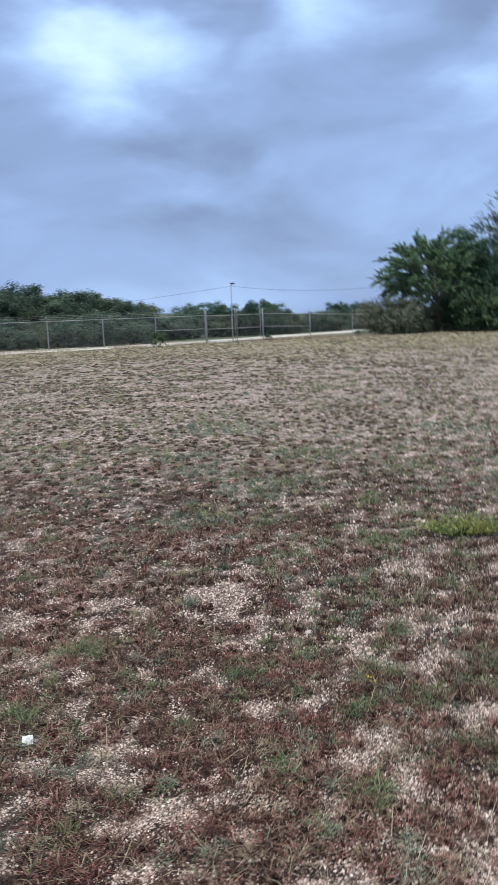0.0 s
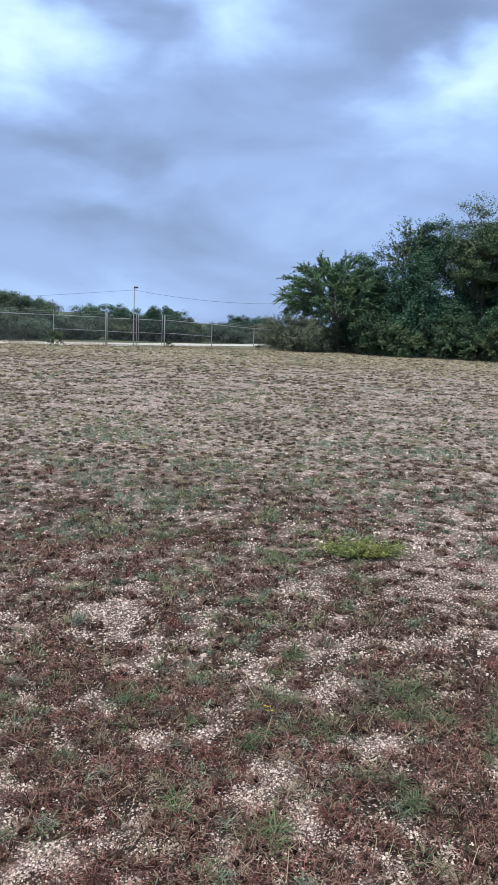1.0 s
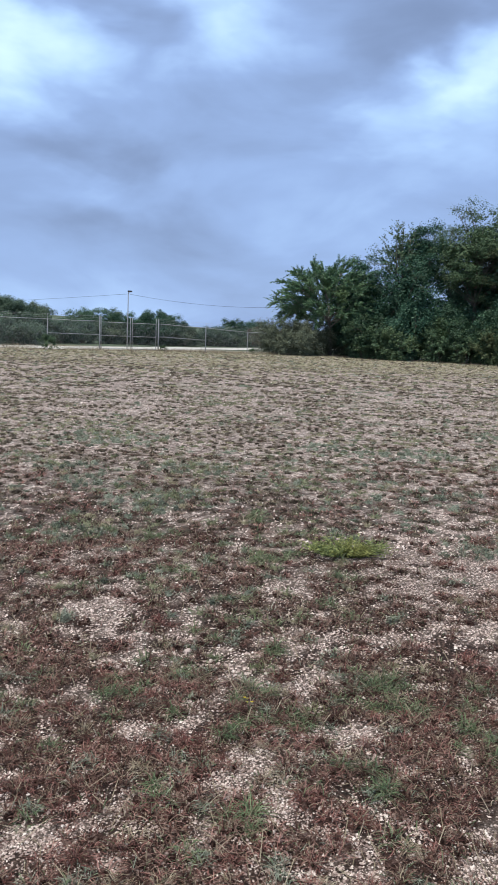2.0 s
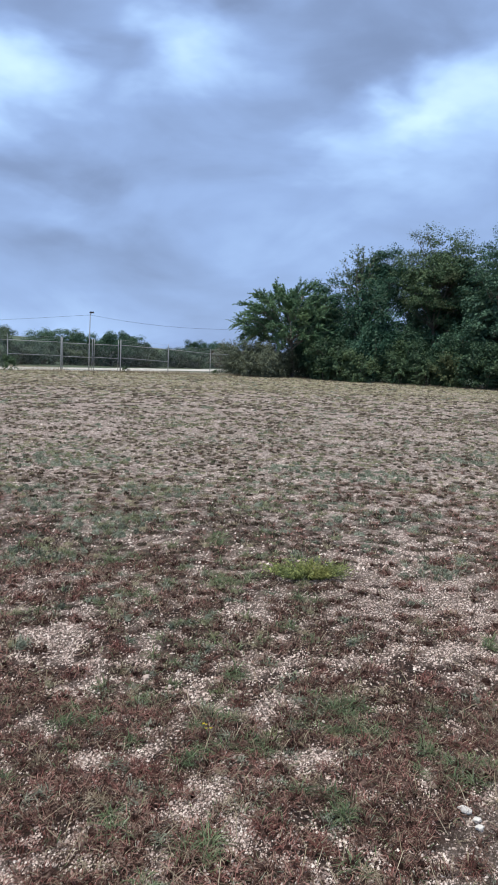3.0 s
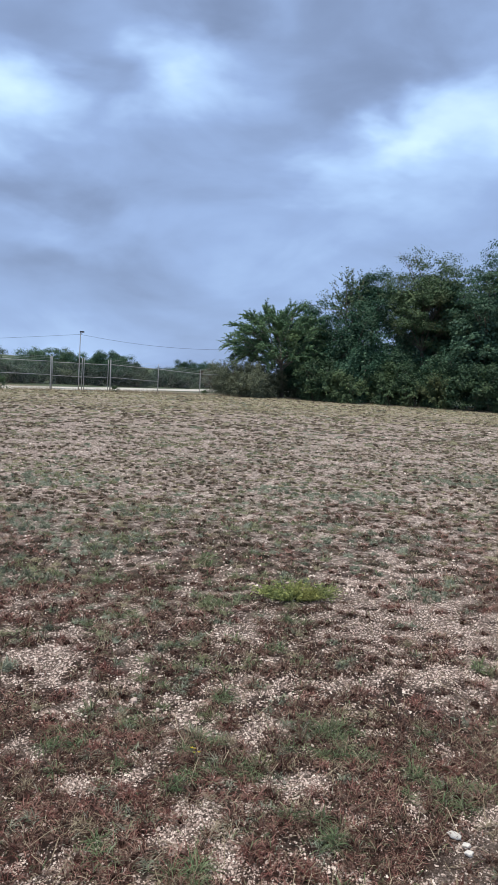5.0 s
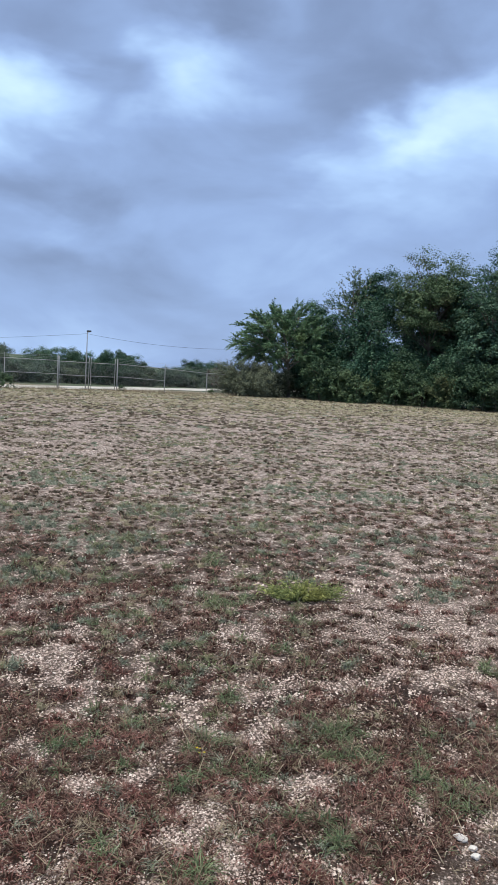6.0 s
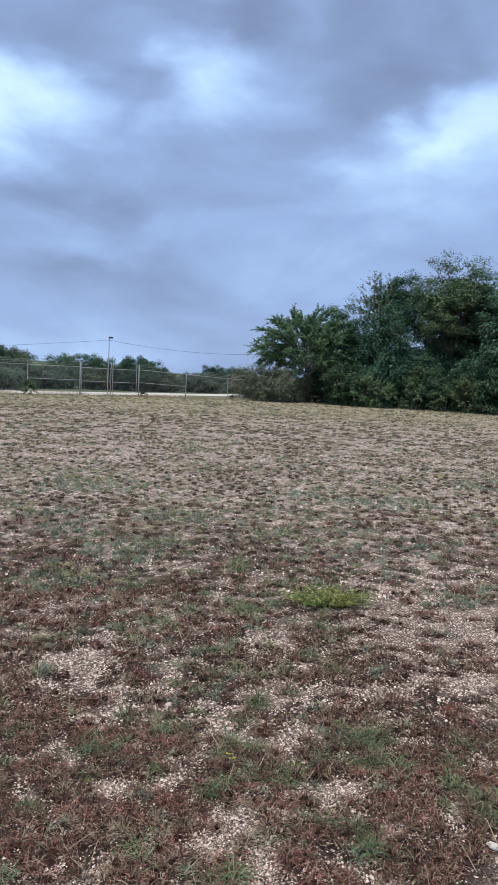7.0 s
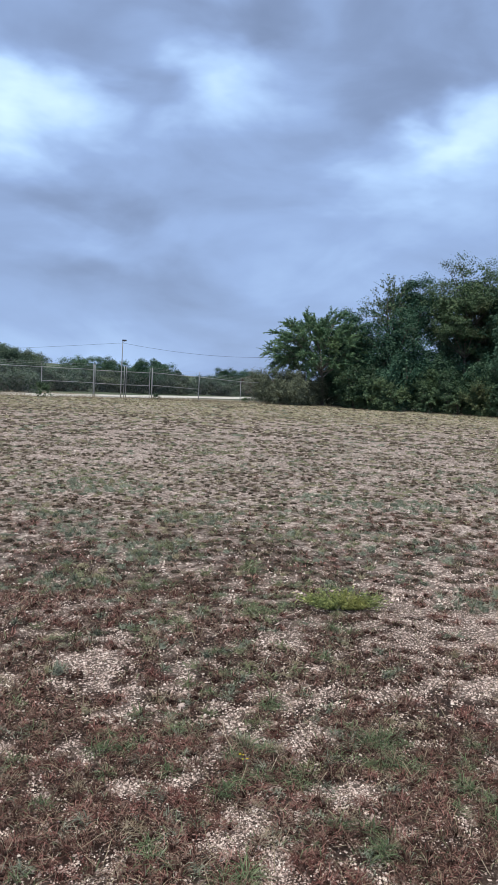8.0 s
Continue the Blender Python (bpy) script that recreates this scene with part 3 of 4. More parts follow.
def build_lamp():
    x, y = -9.62, 56.2
    root = tagged(new("lamp_pole"), "slim grey steel pole with a small floodlight beside the gate", "lamp pole")
    root.location = (x, y, 0)
    part("pole", tube_mesh("pole", [([(0, 0, -0.5), (0, 0, 1.5), (0.02, 0, 3.0), (0.03, 0, 4.25), (0.03, 0, 4.29)], (0.042, 0.040, 0.034, 0.028, 0.008))], M_GALV, 8), root)
    head = part("lamp_head", box_mesh("lamp_head", (0.32, 0.2, 0.10), M_LAMP, 0.015, (0.15, -0.02, 4.325)), root, "dark floodlight housing")
    part("lens", box_mesh("lens", (0.24, 0.13, 0.012), M_LENS, 0.003, (0.19, -0.02, 4.268)), head)
    part("bracket", tube_mesh("bracket", [([(0.03, 0, 4.15), (0.1, -0.01, 4.2), (0.18, -0.02, 4.27)], (0.014, 0.014, 0.014))], M_GALV, 6), root)
    for end, sag, label in (((3.4, 63.5, 4.0), 0.42, "black overhead cable strung from the lamp pole to a tree"), ((-74.0, 118.0, 3.4), 0.5, "black overhead cable leaving the lamp pole")):
        a, b = np.array([x + 0.03, y, 4.13]), np.array(end)
        f = np.linspace(0, 1, 24)[:, None]
        pts = a * (1 - f) + b * f - np.array([0, 0, 1.0]) * sag * 4 * f * (1 - f)
        tagged(new("overhead_cable", tube_mesh("overhead_cable", [(pts, [0.009] * 24)], M_CABLE, 5)), label, "cable")


build_lamp()


# ---------------------------------------------------------------- trees
def leaves(centres, along, size, aspect, rs, face=None):
    """One small pointed leaf at each centre, lying roughly along the given way and turned towards the light."""
    n = len(centres)
    normal = rs.normal(size=(n, 3)) * 0.65 + (np.array([0, 0, 0.9]) if face is None else face + np.array([0, 0, 0.75]))
    normal /= np.linalg.norm(normal, axis=1)[:, None] + 1e-9
    side = np.cross(along, normal)
    side /= np.linalg.norm(side, axis=1)[:, None] + 1e-9
    along = np.cross(normal, side)
    l = size * rs.uniform(0.6, 1.35, (n, 1))
    w = l * aspect * rs.uniform(0.7, 1.2, (n, 1)) * 0.5
    v = np.stack([centres - along * l * 0.4 - side * w, centres - along * l * 0.4 + side * w, centres + along * l * 0.6], axis=1).reshape(-1, 3)
    return v, np.arange(3 * n).reshape(-1, 3)


def grow_fan(seed, height, reach, depth, fork, limbs, shoots, per_shoot, leaf, aspect, lean, trunk_r):
    """A fanning tree: limbs spread from a low fork and end in feathery, upswept shoots."""
    rs = np.random.default_rng(seed)
    trunk = np.array([(0, 0, -0.25), (0.03, 0, 0.5), (-0.02, 0.02, 1.2), (-0.08, 0, fork), (-0.14, 0.03, fork + 1.0), (-0.3, 0, fork + 2.4)])
    wood = [(trunk, trunk_r * np.array([1.3, 1.0, 0.95, 0.9, 0.6, 0.3]))]
    pts, dirs, sizes = [], [], []
    mid = np.array([lean, 0, fork + (height - fork) * 0.36])
    tips = []
    for k in range(limbs):
        up = -0.42 + 1.40 * ((k * 0.618 + 0.13) % 1.0)
        a = k * 4.7424 + rs.uniform(-0.3, 0.3)
        c = math.sqrt(max(0.0, 1 - min(up, 1.0) ** 2))
        tips.append(mid + rs.uniform(0.78, 1.06) * np.array([c * math.cos(a) * reach, c * math.sin(a) * depth, up * (height - mid[2]) * (1.0 if up > 0 else 0.9)]))
    main = []
    for k in sorted(range(limbs), key=lambda n: n % 6 != 0):
        tip = tips[k]
        if k % 6 == 0:  # a main limb, from the fork
            start, thick = trunk[3] + (trunk[5] - trunk[3]) * rs.uniform(0.0, 0.75), 0.42
        else:  # a branch, from the main limb that ends nearest to it
            near = min(main, key=lambda m: np.linalg.norm(m[-1] - tip))
            start, thick = near[rs.integers(2, 6)], 0.22
        bend = start * 0.45 + tip * 0.55 + np.array([0, 0, 0.14 * np.linalg.norm(tip - start)]) + rs.normal(size=3) * 0.12
        f = np.linspace(0, 1, 9)[:, None]
        path = start * (1 - f) ** 2 + 2 * bend * f * (1 - f) + tip * f ** 2
        if k % 6 == 0:
            main.append(path)
        wood.append((path, trunk_r * np.linspace(thick, 0.05, 9)))
        for j in range(shoots):
            g = rs.uniform(0.1, 1.0) ** 0.8
            i = min(int(g * 8), 7)
            p = path[i] + (path[i + 1] - path[i]) * (g * 8 - i)
            way = path[i + 1] - path[i]
            way = way / np.linalg.norm(way) + rs.normal(size=3) * 0.42 + np.array([0, 0, 0.22])
            way /= np.linalg.norm(way)
            ln = rs.uniform(0.5, 1.15) * (1.25 - 0.45 * g)
            q = np.linspace(0.08, 1.0, per_shoot)[:, None]
            spine = p + way * ln * q - np.array([0, 0, 0.16]) * ln * q ** 2
            flank = np.cross(way, (0, 0, 1.0))
            flank /= np.linalg.norm(flank) + 1e-9
            sign = np.where(np.arange(per_shoot) % 2, 1.0, -1.0)[:, None]
            d = way * 0.75 + flank * sign * 0.75 + rs.normal(size=(per_shoot, 3)) * 0.22
            pts.append(spine + d * leaf * 0.35)
            dirs.append(d)
            sizes.append(leaf * (1.15 - 0.45 * q))
            wood.append(([p, p + way * ln * 0.5 - (0, 0, 0.03 * ln), p + way * ln - (0, 0, 0.14 * ln)], (0.013, 0.009, 0.004)))
    return tubes(wood, 5), leaves(np.concatenate(pts), np.concatenate(dirs), np.concatenate(sizes), aspect, rs)


def grow(seed, height, spread_x, spread_y, crown_lo, clumps, per_clump, clump_r, leaf, aspect=0.8, style="round", trunks=1, lean=0.0, trunk_r=0.14, solid=0.6):
    """Limbs and leaves of one tree, its foot at the origin. Returns the two sets of mesh data."""
    rs = np.random.default_rng(seed)
    if style == "round":
        clumps, per_clump = int(clumps * 1.15), int(per_clump * 0.92)
    ch = height - crown_lo
    mid = np.array([lean, 0, crown_lo + ch * 0.47])
    # clump centres, mostly towards the crown's skin, with an uneven outline
    cs = []
    while len(cs) < clumps:
        d = rs.normal(size=3)
        d /= np.linalg.norm(d)
        lump = 0.92 + 0.24 * math.sin(3.1 * d[0] + 2.3 * d[1] + seed) * math.cos(2.7 * d[2] - 1.9 * d[0] + 0.7 * seed) + rs.uniform(-0.08, 0.1)
        r = rs.uniform(0, 1) ** (1 - solid) * lump
        p = mid + d * r * np.array([spread_x / 2, spread_y / 2, ch * 0.55])
        if p[2] < crown_lo * 0.75 or p[2] > height - 0.05:
            continue
        cs.append(p)
    cs = np.array(cs)
    wood = []
    feet = [np.array([rs.uniform(-0.5, 0.5) * (trunks > 1), rs.uniform(-0.5, 0.5) * (trunks > 1), 0.0]) for _ in range(trunks)]
    stems = []
    for f in feet:
        tip = np.array([lean * 0.7 + f[0] * 2.2 + rs.uniform(-0.3, 0.3), f[1] * 2.2, crown_lo + ch * 0.72])
        k = np.linspace(0, 1, 8)[:, None]
        path = f * (1 - k) + tip * k + np.stack([0.25 * np.sin(k[:, 0] * 5 + seed) * k[:, 0], 0.2 * np.cos(k[:, 0] * 4 + seed) * k[:, 0], 0 * k[:, 0]], axis=1)
        path[0, 2] = -0.25
        rad = trunk_r * (1 - 0.85 * k[:, 0]) * np.where(np.arange(8) == 0, 1.35, 1.0) / math.sqrt(trunks)
        wood.append((path, rad))
        stems.append(path)
    every = 3 if height > 7 else 6
    for c in cs[::every]:
        stem = stems[rs.integers(len(stems))]
        want = crown_lo * 0.8 + max(0.0, c[2] - crown_lo) * rs.uniform(0.35, 0.7)
        i = int(np.argmin(np.abs(stem[:, 2] - want)))
        a = stem[i]
        m = (a + c) / 2 + np.array([0, 0, 0.12 * np.linalg.norm(c - a)]) + rs.normal(size=3) * 0.12
        f = np.linspace(0, 1, 5)[:, None]
        path = a * (1 - f) ** 2 + 2 * m * f * (1 - f) + c * f ** 2
        wood.append((path, trunk_r * np.array([0.32, 0.24, 0.17, 0.11, 0.06])))
    # twigs and leaves
    pts, dirs, twigs, sizes, faces = [], [], [], [], []
    for i, c in enumerate(cs):
        out = (c - mid) / (np.linalg.norm(c - mid) + 1e-6)
        depth = np.linalg.norm((c - mid) / np.array([spread_x / 2, spread_y / 2, ch * 0.55]))
        pad = rs.uniform(0.7, 1.25)
        n_tw = max(3, per_clump // 14)
        for _ in range(n_tw):
            if style == "spray":
                d = rs.normal(size=3) * 0.45 + out * 1.0 + np.array([0, 0, 0.35])
                ln = clump_r * rs.uniform(1.0, 2.1)
            elif style == "droop":
                d = rs.normal(size=3) * 0.8 + out * 0.6 - np.array([0, 0, 0.15])
                ln = clump_r * rs.uniform(0.6, 1.4)
            else:
                d = rs.normal(size=3) * 0.9 + out * 0.5 + np.array([0, 0, 0.2])
                ln = clump_r * rs.uniform(0.5, 1.2)
            d /= np.linalg.norm(d)
            m = per_clump // n_tw
            f = rs.uniform(0.05, 1.0, (m, 1))
            p = c + d * ln * f + rs.normal(size=(m, 3)) * (0.05 if style == "spray" else 0.16) * clump_r / 0.6
            p[:, 2] -= 0.12 * ln * f[:, 0] ** 2
            if style == "round":
                g = rs.normal(size=(m, 3))
                g /= np.linalg.norm(g, axis=1)[:, None]
                if height > 7:
                    g[:, 2] = np.where(g[:, 2] < -0.35, -g[:, 2], g[:, 2])
                p = c + g * rs.uniform(0, 1, (m, 1)) ** 0.62 * np.array([1.0, 1.0, 0.72]) * clump_r * 1.08 * pad
                faces.append(g * 0.9)
            else:
                faces.append(np.repeat(out[None] * 0.35, m, axis=0))
            pts.append(p)
            sizes.append(np.full((m, 1), leaf * (1.45 if depth < 0.62 else 1.0 if depth < 0.8 else 0.88)))
            dirs.append(d * (1.0 if style == "spray" else 0.5) + rs.normal(size=(m, 3)) * 0.55)
            if i % every == 0 and rs.uniform() < (0.6 if height > 7 else 0.1):
                twigs.append(([c, c + d * ln * 0.5, c + d * ln * 0.95 - (0, 0, 0.1 * ln)], (0.012, 0.008, 0.004)))
    p, d = np.concatenate(pts), np.concatenate(dirs)
    ok = p[:, 2] > 0.05
    wv, wq, wt = tubes(wood, 5 if height > 7 else 4)
    tv, tq, tt = tubes(twigs, 3)
    wood = (np.concatenate([wv, tv]), np.concatenate([wq, tq + len(wv)]), np.concatenate([wt, tt + len(wv)]))
    return wood, leaves(p[ok], d[ok], np.concatenate(sizes)[ok], aspect, rs, np.concatenate(faces)[ok])


DENSE = 1.5


def plant_tree(name, spec, leaf_mat, bark, x, y, turn, label, category="tree", group=""):
    if "limbs" in spec:
        wood, crown = grow_fan(**spec)
    else:
        wood, crown = grow(**dict(spec, per_clump=int(spec["per_clump"] * 1.4 * spec.pop("fill", DENSE)), leaf=spec["leaf"] * 0.9))
    root = tagged(new(name), label, category, group)
    root.matrix_basis = pose(x, y, float(ground_height(np.array(float(x)), np.array(float(y)))), 0, 0, turn)
    part("trunk" if category == "tree" else "stem", mesh_np("trunk", *wood, (bark,), True), root)
    part("crown" if category == "tree" else "foliage", mesh_np("crown", crown[0], None, crown[1], (leaf_mat,)), root)
    return root


def at(x, y, turn, s=1.0):
    return pose(x, y, float(ground_height(np.array(float(x)), np.array(float(y)))) - 0.03, 0, 0, turn) @ Matrix.Diagonal((s, s, s, 1))


GROVE = "trees of the grove"
plant_tree("elm_tree", dict(seed=11, height=7.7, reach=4.3, depth=3.6, fork=1.75, limbs=132, shoots=16, per_shoot=26, leaf=0.20, aspect=0.5, lean=-0.5, trunk_r=0.15),
           M_ELM, M_ELMBARK, 6.12, 62.2, 0, "mid-green elm with upswept feathery sprays and a pale trunk", group=GROVE)
plant_tree("tree", dict(seed=12, height=8.3, spread_x=6.0, spread_y=5.5, crown_lo=1.2, clumps=120, per_clump=90, clump_r=0.7, leaf=0.16, style="round", solid=0.6),
           M_OAK, M_BARK, 8.3, 64.0, 0, "dark green leafy tree behind the elm", group=GROVE)
plant_tree("tree", dict(seed=13, fill=0.65, height=11.6, spread_x=5.2, spread_y=4.8, crown_lo=4.8, clumps=110, per_clump=54, clump_r=0.6, leaf=0.13, style="spray", trunks=3, trunk_r=0.16, solid=0.5),
           M_SPARSE, M_BARK, 11.6, 62.5, 0, "tall thin-leaved tree with sky showing through its twigs", group=GROVE)
plant_tree("tree", dict(seed=14, height=10.9, spread_x=6.6, spread_y=5.5, crown_lo=5.6, clumps=125, per_clump=84, clump_r=0.75, leaf=0.15, style="round", solid=0.6),
           M_OAK, M_BARK, 13.6, 63.0, 0, "dark green tree in the middle of the grove", group=GROVE)
plant_tree("tree", dict(seed=15, height=12.6, spread_x=8.4, spread_y=7.0, crown_lo=4.4, clumps=170, per_clump=84, clump_r=0.85, leaf=0.14, style="round", solid=0.6, trunk_r=0.2),
           M_HACK, M_BARK, 17.4, 60.5, 0, "large soft grey-green tree, yellowing in patches", group=GROVE)
plant_tree("tree", dict(seed=16, height=13.1, spread_x=7.0, spread_y=6.5, crown_lo=2.5, clumps=150, per_clump=84, clump_r=0.8, leaf=0.16, style="round", solid=0.6, trunk_r=0.2),
           M_OAK, M_BARK, 22.4, 58.0, 0, "tallest tree of the grove, dark green with a rounded top", group=GROVE)
plant_tree("tree", dict(seed=17, height=11.0, spread_x=8.0, spread_y=7.0, crown_lo=1.5, clumps=120, per_clump=84, clump_r=0.85, leaf=0.17, style="round", solid=0.6, trunk_r=0.2),
           M_OAK, M_BARK, 28.5, 54.0, 0, "dark tree at the edge of the grove", group=GROVE)
plant_tree("tree", dict(seed=18, height=9.9, spread_x=6.0, spread_y=4.5, crown_lo=1.6, clumps=110, per_clump=84, clump_r=0.7, leaf=0.19, style="round", solid=0.6),
           M_SHRUB, M_BARK, 20.2, 54.5, 0, "broad-leaved mid-green tree at the field's edge", group=GROVE)

filler = plant_tree("tree", dict(seed=19, height=8.2, spread_x=7.0, spread_y=5.0, crown_lo=0.5, clumps=110, per_clump=70, clump_r=0.85, leaf=0.19, style="round", solid=0.6),
                    M_OAK, M_BARK, 9.5, 68.5, 0, "dark leafy tree at the back of the grove", group=GROVE)
for x, y, turn in ((11.6, 60.6, 300), (18.0, 68.5, 130), (20.5, 64.5, 250), (26.0, 60.0, 20), (31.0, 56.0, 80)):
    copy_thing(filler, at(x, y, turn))
copy_thing(filler, at(20.2, 61.5, 170, 1.42))

# understorey along the grove's edge: three bushes and their copies
UNDER = "bushes under the grove"
bush_a = plant_tree("bush", dict(seed=31, height=3.4, spread_x=4.0, spread_y=3.0, crown_lo=0.25, clumps=70, per_clump=84, clump_r=0.55, leaf=0.15, style="round", trunks=4, trunk_r=0.06, solid=0.55),
                    M_BUSH, M_BARK, 8.6, 58.2, 0, "yellowish green bush under the grove", "bush", UNDER)
bush_b = plant_tree("bush", dict(seed=32, height=4.6, spread_x=4.2, spread_y=3.2, crown_lo=0.3, clumps=80, per_clump=84, clump_r=0.6, leaf=0.16, style="droop", trunks=4, trunk_r=0.07, solid=0.55),
                    M_OAK, M_BARK, 11.8, 57.5, 40, "tall dark bush under the grove", "bush", UNDER)
bush_c = plant_tree("bush", dict(seed=33, height=2.2, spread_x=3.0, spread_y=2.2, crown_lo=0.1, clumps=50, per_clump=70, clump_r=0.45, leaf=0.13, style="spray", trunks=5, trunk_r=0.04, solid=0.5),
                    M_HACK, M_BARK, 15.4, 54.6, 0, "light green bush at the field's edge", "bush", UNDER)
for ob, x, y, turn in ((bush_a, 15.2, 56.0, 70), (bush_a, 18.5, 52.0, 150), (bush_a, 22.0, 50.0, 220), (bush_a, 25.5, 48.0, 20), (bush_a, 12.2, 61.5, 300),
                       (bush_b, 14.6, 59.0, 130), (bush_b, 17.8, 57.0, 250), (bush_b, 21.0, 54.5, 10), (bush_b, 24.5, 52.0, 90), (bush_b, 9.2, 62.5, 200), (bush_b, 28.0, 49.0, 180),
                       (bush_a, 13.4, 57.6, 190), (bush_c, 10.6, 56.4, 60), (bush_c, 20.4, 50.2, 200), (bush_c, 23.6, 47.8, 110), (bush_c, 8.6, 59.0, 10),
                       (bush_a, 10.2, 59.4, 45), (bush_b, 7.8, 63.6, 60), (bush_c, 13.6, 55.8, 15), (bush_c, 16.8, 53.7, 75), (bush_a, 16.9, 54.7, 210), (bush_c, 9.0, 57.2, 140), (bush_a, 19.8, 51.2, 100), (bush_c, 21.6, 49.4, 40)):
    copy_thing(ob, at(x, y, turn))
plant_tree("bush", dict(seed=36, fill=0.7, height=5.0, spread_x=3.4, spread_y=3.0, crown_lo=0.6, clumps=60, per_clump=44, clump_r=0.6, leaf=0.10, style="spray", trunks=5, trunk_r=0.07, solid=0.5),
           M_REDBUSH, M_BARK, 21.2, 48.9, 0, "half-bare dull reddish bush at the grove's edge", "bush", UNDER)
brush = plant_tree("brush", dict(seed=34, height=2.6, spread_x=3.6, spread_y=2.4, crown_lo=0.1, clumps=70, per_clump=120, clump_r=0.5, leaf=0.085, style="spray", trunks=6, trunk_r=0.04, solid=0.5),
                   M_BROWNBUSH, M_BARK, 3.0, 60.4, 0, "brownish scrub bush beneath the elm", "bush", "scrub by the fence")
for x, y, turn in ((3.9, 60.2, 100), (1.2, 62.2, 220), (8.4, 62.8, 300), (4.2, 64.2, 30), (8.0, 65.0, 150), (2.0, 61.0, 330), (6.4, 63.6, 80), (4.2, 61.2, 190)):
    copy_thing(brush, at(x, y, turn))

shrublet = plant_tree("shrub", dict(seed=35, height=0.95, spread_x=1.2, spread_y=1.0, crown_lo=0.05, clumps=24, per_clump=50, clump_r=0.22, leaf=0.07, style="spray", trunks=4, trunk_r=0.01, solid=0.5),
                      M_HACK, M_BARK, -14.0, 50.9, 0, "small green shrub against a fence post", "bush", "shrubs at the fence")
copy_thing(shrublet, at(-6.9, 55.6, 120, 0.5))
copy_thing(shrublet, at(-0.3, 59.6, 200, 0.45))

# trees and scrub beyond the fence
FAR = "trees beyond the fence"
far_a = plant_tree("oak_tree", dict(seed=41, fill=1.5, height=4.15, spread_x=7.0, spread_y=5.0, crown_lo=0.15, clumps=96, per_clump=150, clump_r=0.5, leaf=0.125, style="round", solid=0.65, trunk_r=0.14),
                   M_FAR, M_BARK, -21.5, 66.0, 0, "rounded scrub oak beyond the fence", group=FAR)
far_b = plant_tree("oak_tree", dict(seed=42, fill=1.4, height=4.0, spread_x=5.6, spread_y=5.0, crown_lo=0.3, clumps=120, per_clump=120, clump_r=0.55, leaf=0.125, style="round", solid=0.6, trunk_r=0.14),
                   M_SHRUB, M_BARK, -15.4, 84.0, 0, "dark rounded oak beyond the road", group=FAR)
far_c = plant_tree("scrub_bush", dict(seed=43, fill=1.0, height=2.35, spread_x=5.6, spread_y=3.5, crown_lo=0.05, clumps=56, per_clump=130, clump_r=0.5, leaf=0.125, style="round", solid=0.55, trunks=4, trunk_r=0.06),
                   M_FAR, M_BARK, -19.0, 72.0, 0, "low green scrub beyond the road", "bush", "scrub beyond the road")
for ob, x, y, turn in ((far_a, -25.5, 66.0, 80), (far_a, -26.5, 70.0, 250),
                       (far_b, -33.0, 66.0, 60), (far_b, -38.0, 64.0, 150), (far_b, -19.2, 83.0, 200), (far_b, -12.0, 84.0, 100), (far_b, -10.2, 88.0, 320), (far_b, -3.2, 112.0, 30), (far_b, -0.2, 115.0, 220), (far_b, -22.5, 70.0, 10)):
    copy_thing(ob, at(x, y, turn))
for x, y, turn, size in ((-28.2, 62.0, 40, 1.2), (-25.2, 62.5, 170, 1.12), (-31.2, 61.0, 290, 1.25), (-22.6, 63.5, 110, 1.0), (-34.2, 60.0, 230, 1.3), (-20.2, 65.5, 340, 0.92), (-29.6, 66.0, 15, 1.2)):
    copy_thing(far_a, at(x, y, turn, size))
for k in range(9):
    copy_thing(far_a, at(-47.0 + 2.9 * k + rng.uniform(-0.6, 0.6), 53.0 + 1.05 * k + rng.uniform(0, 2.5), rng.uniform(0, 360), rng.uniform(1.1, 1.35)))
for k in range(20):
    x = -47.0 + 1.55 * k + rng.uniform(-0.5, 0.5)
    copy_thing(far_c, at(x, 60.5 + 0.59 * x + rng.uniform(2.2, 6.0), rng.uniform(0, 360), rng.uniform(0.85, 1.15)))
for k in range(24):
    x = -24.0 + 1.15 * k + rng.uniform(-0.6, 0.6)
    y = 73.0 + max(0.0, x + 20) * 1.15 + rng.uniform(0, 9)
    copy_thing(far_c, at(x, y, rng.uniform(0, 360)))
plant_tree("reddish_bush", dict(seed=44, height=2.6, spread_x=5.5, spread_y=3.5, crown_lo=0.1, clumps=60, per_clump=60, clump_r=0.55, leaf=0.16, style="round", solid=0.55, trunks=4, trunk_r=0.06),
           M_REDBUSH, M_BARK, 1.6, 92.0, 0, "reddish-brown bush beyond the road", "bush")


# ---------------------------------------------------------------- the field: grass, weeds, pebbles
def field_points(n, y0, y1, power):
    """Points over the field in front of the walk, thinning with distance."""
    k = rng.uniform(0, 1, n)
    e = 1 - power
    y = (y0 ** e + k * (y1 ** e - y0 ** e)) ** (1 / e) if abs(e) > 1e-6 else y0 * (y1 / y0) ** k
    x = rng.uniform(-0.60, 0.52, n) * y + rng.uniform(-0.5, 0.5, n)
    return x, y


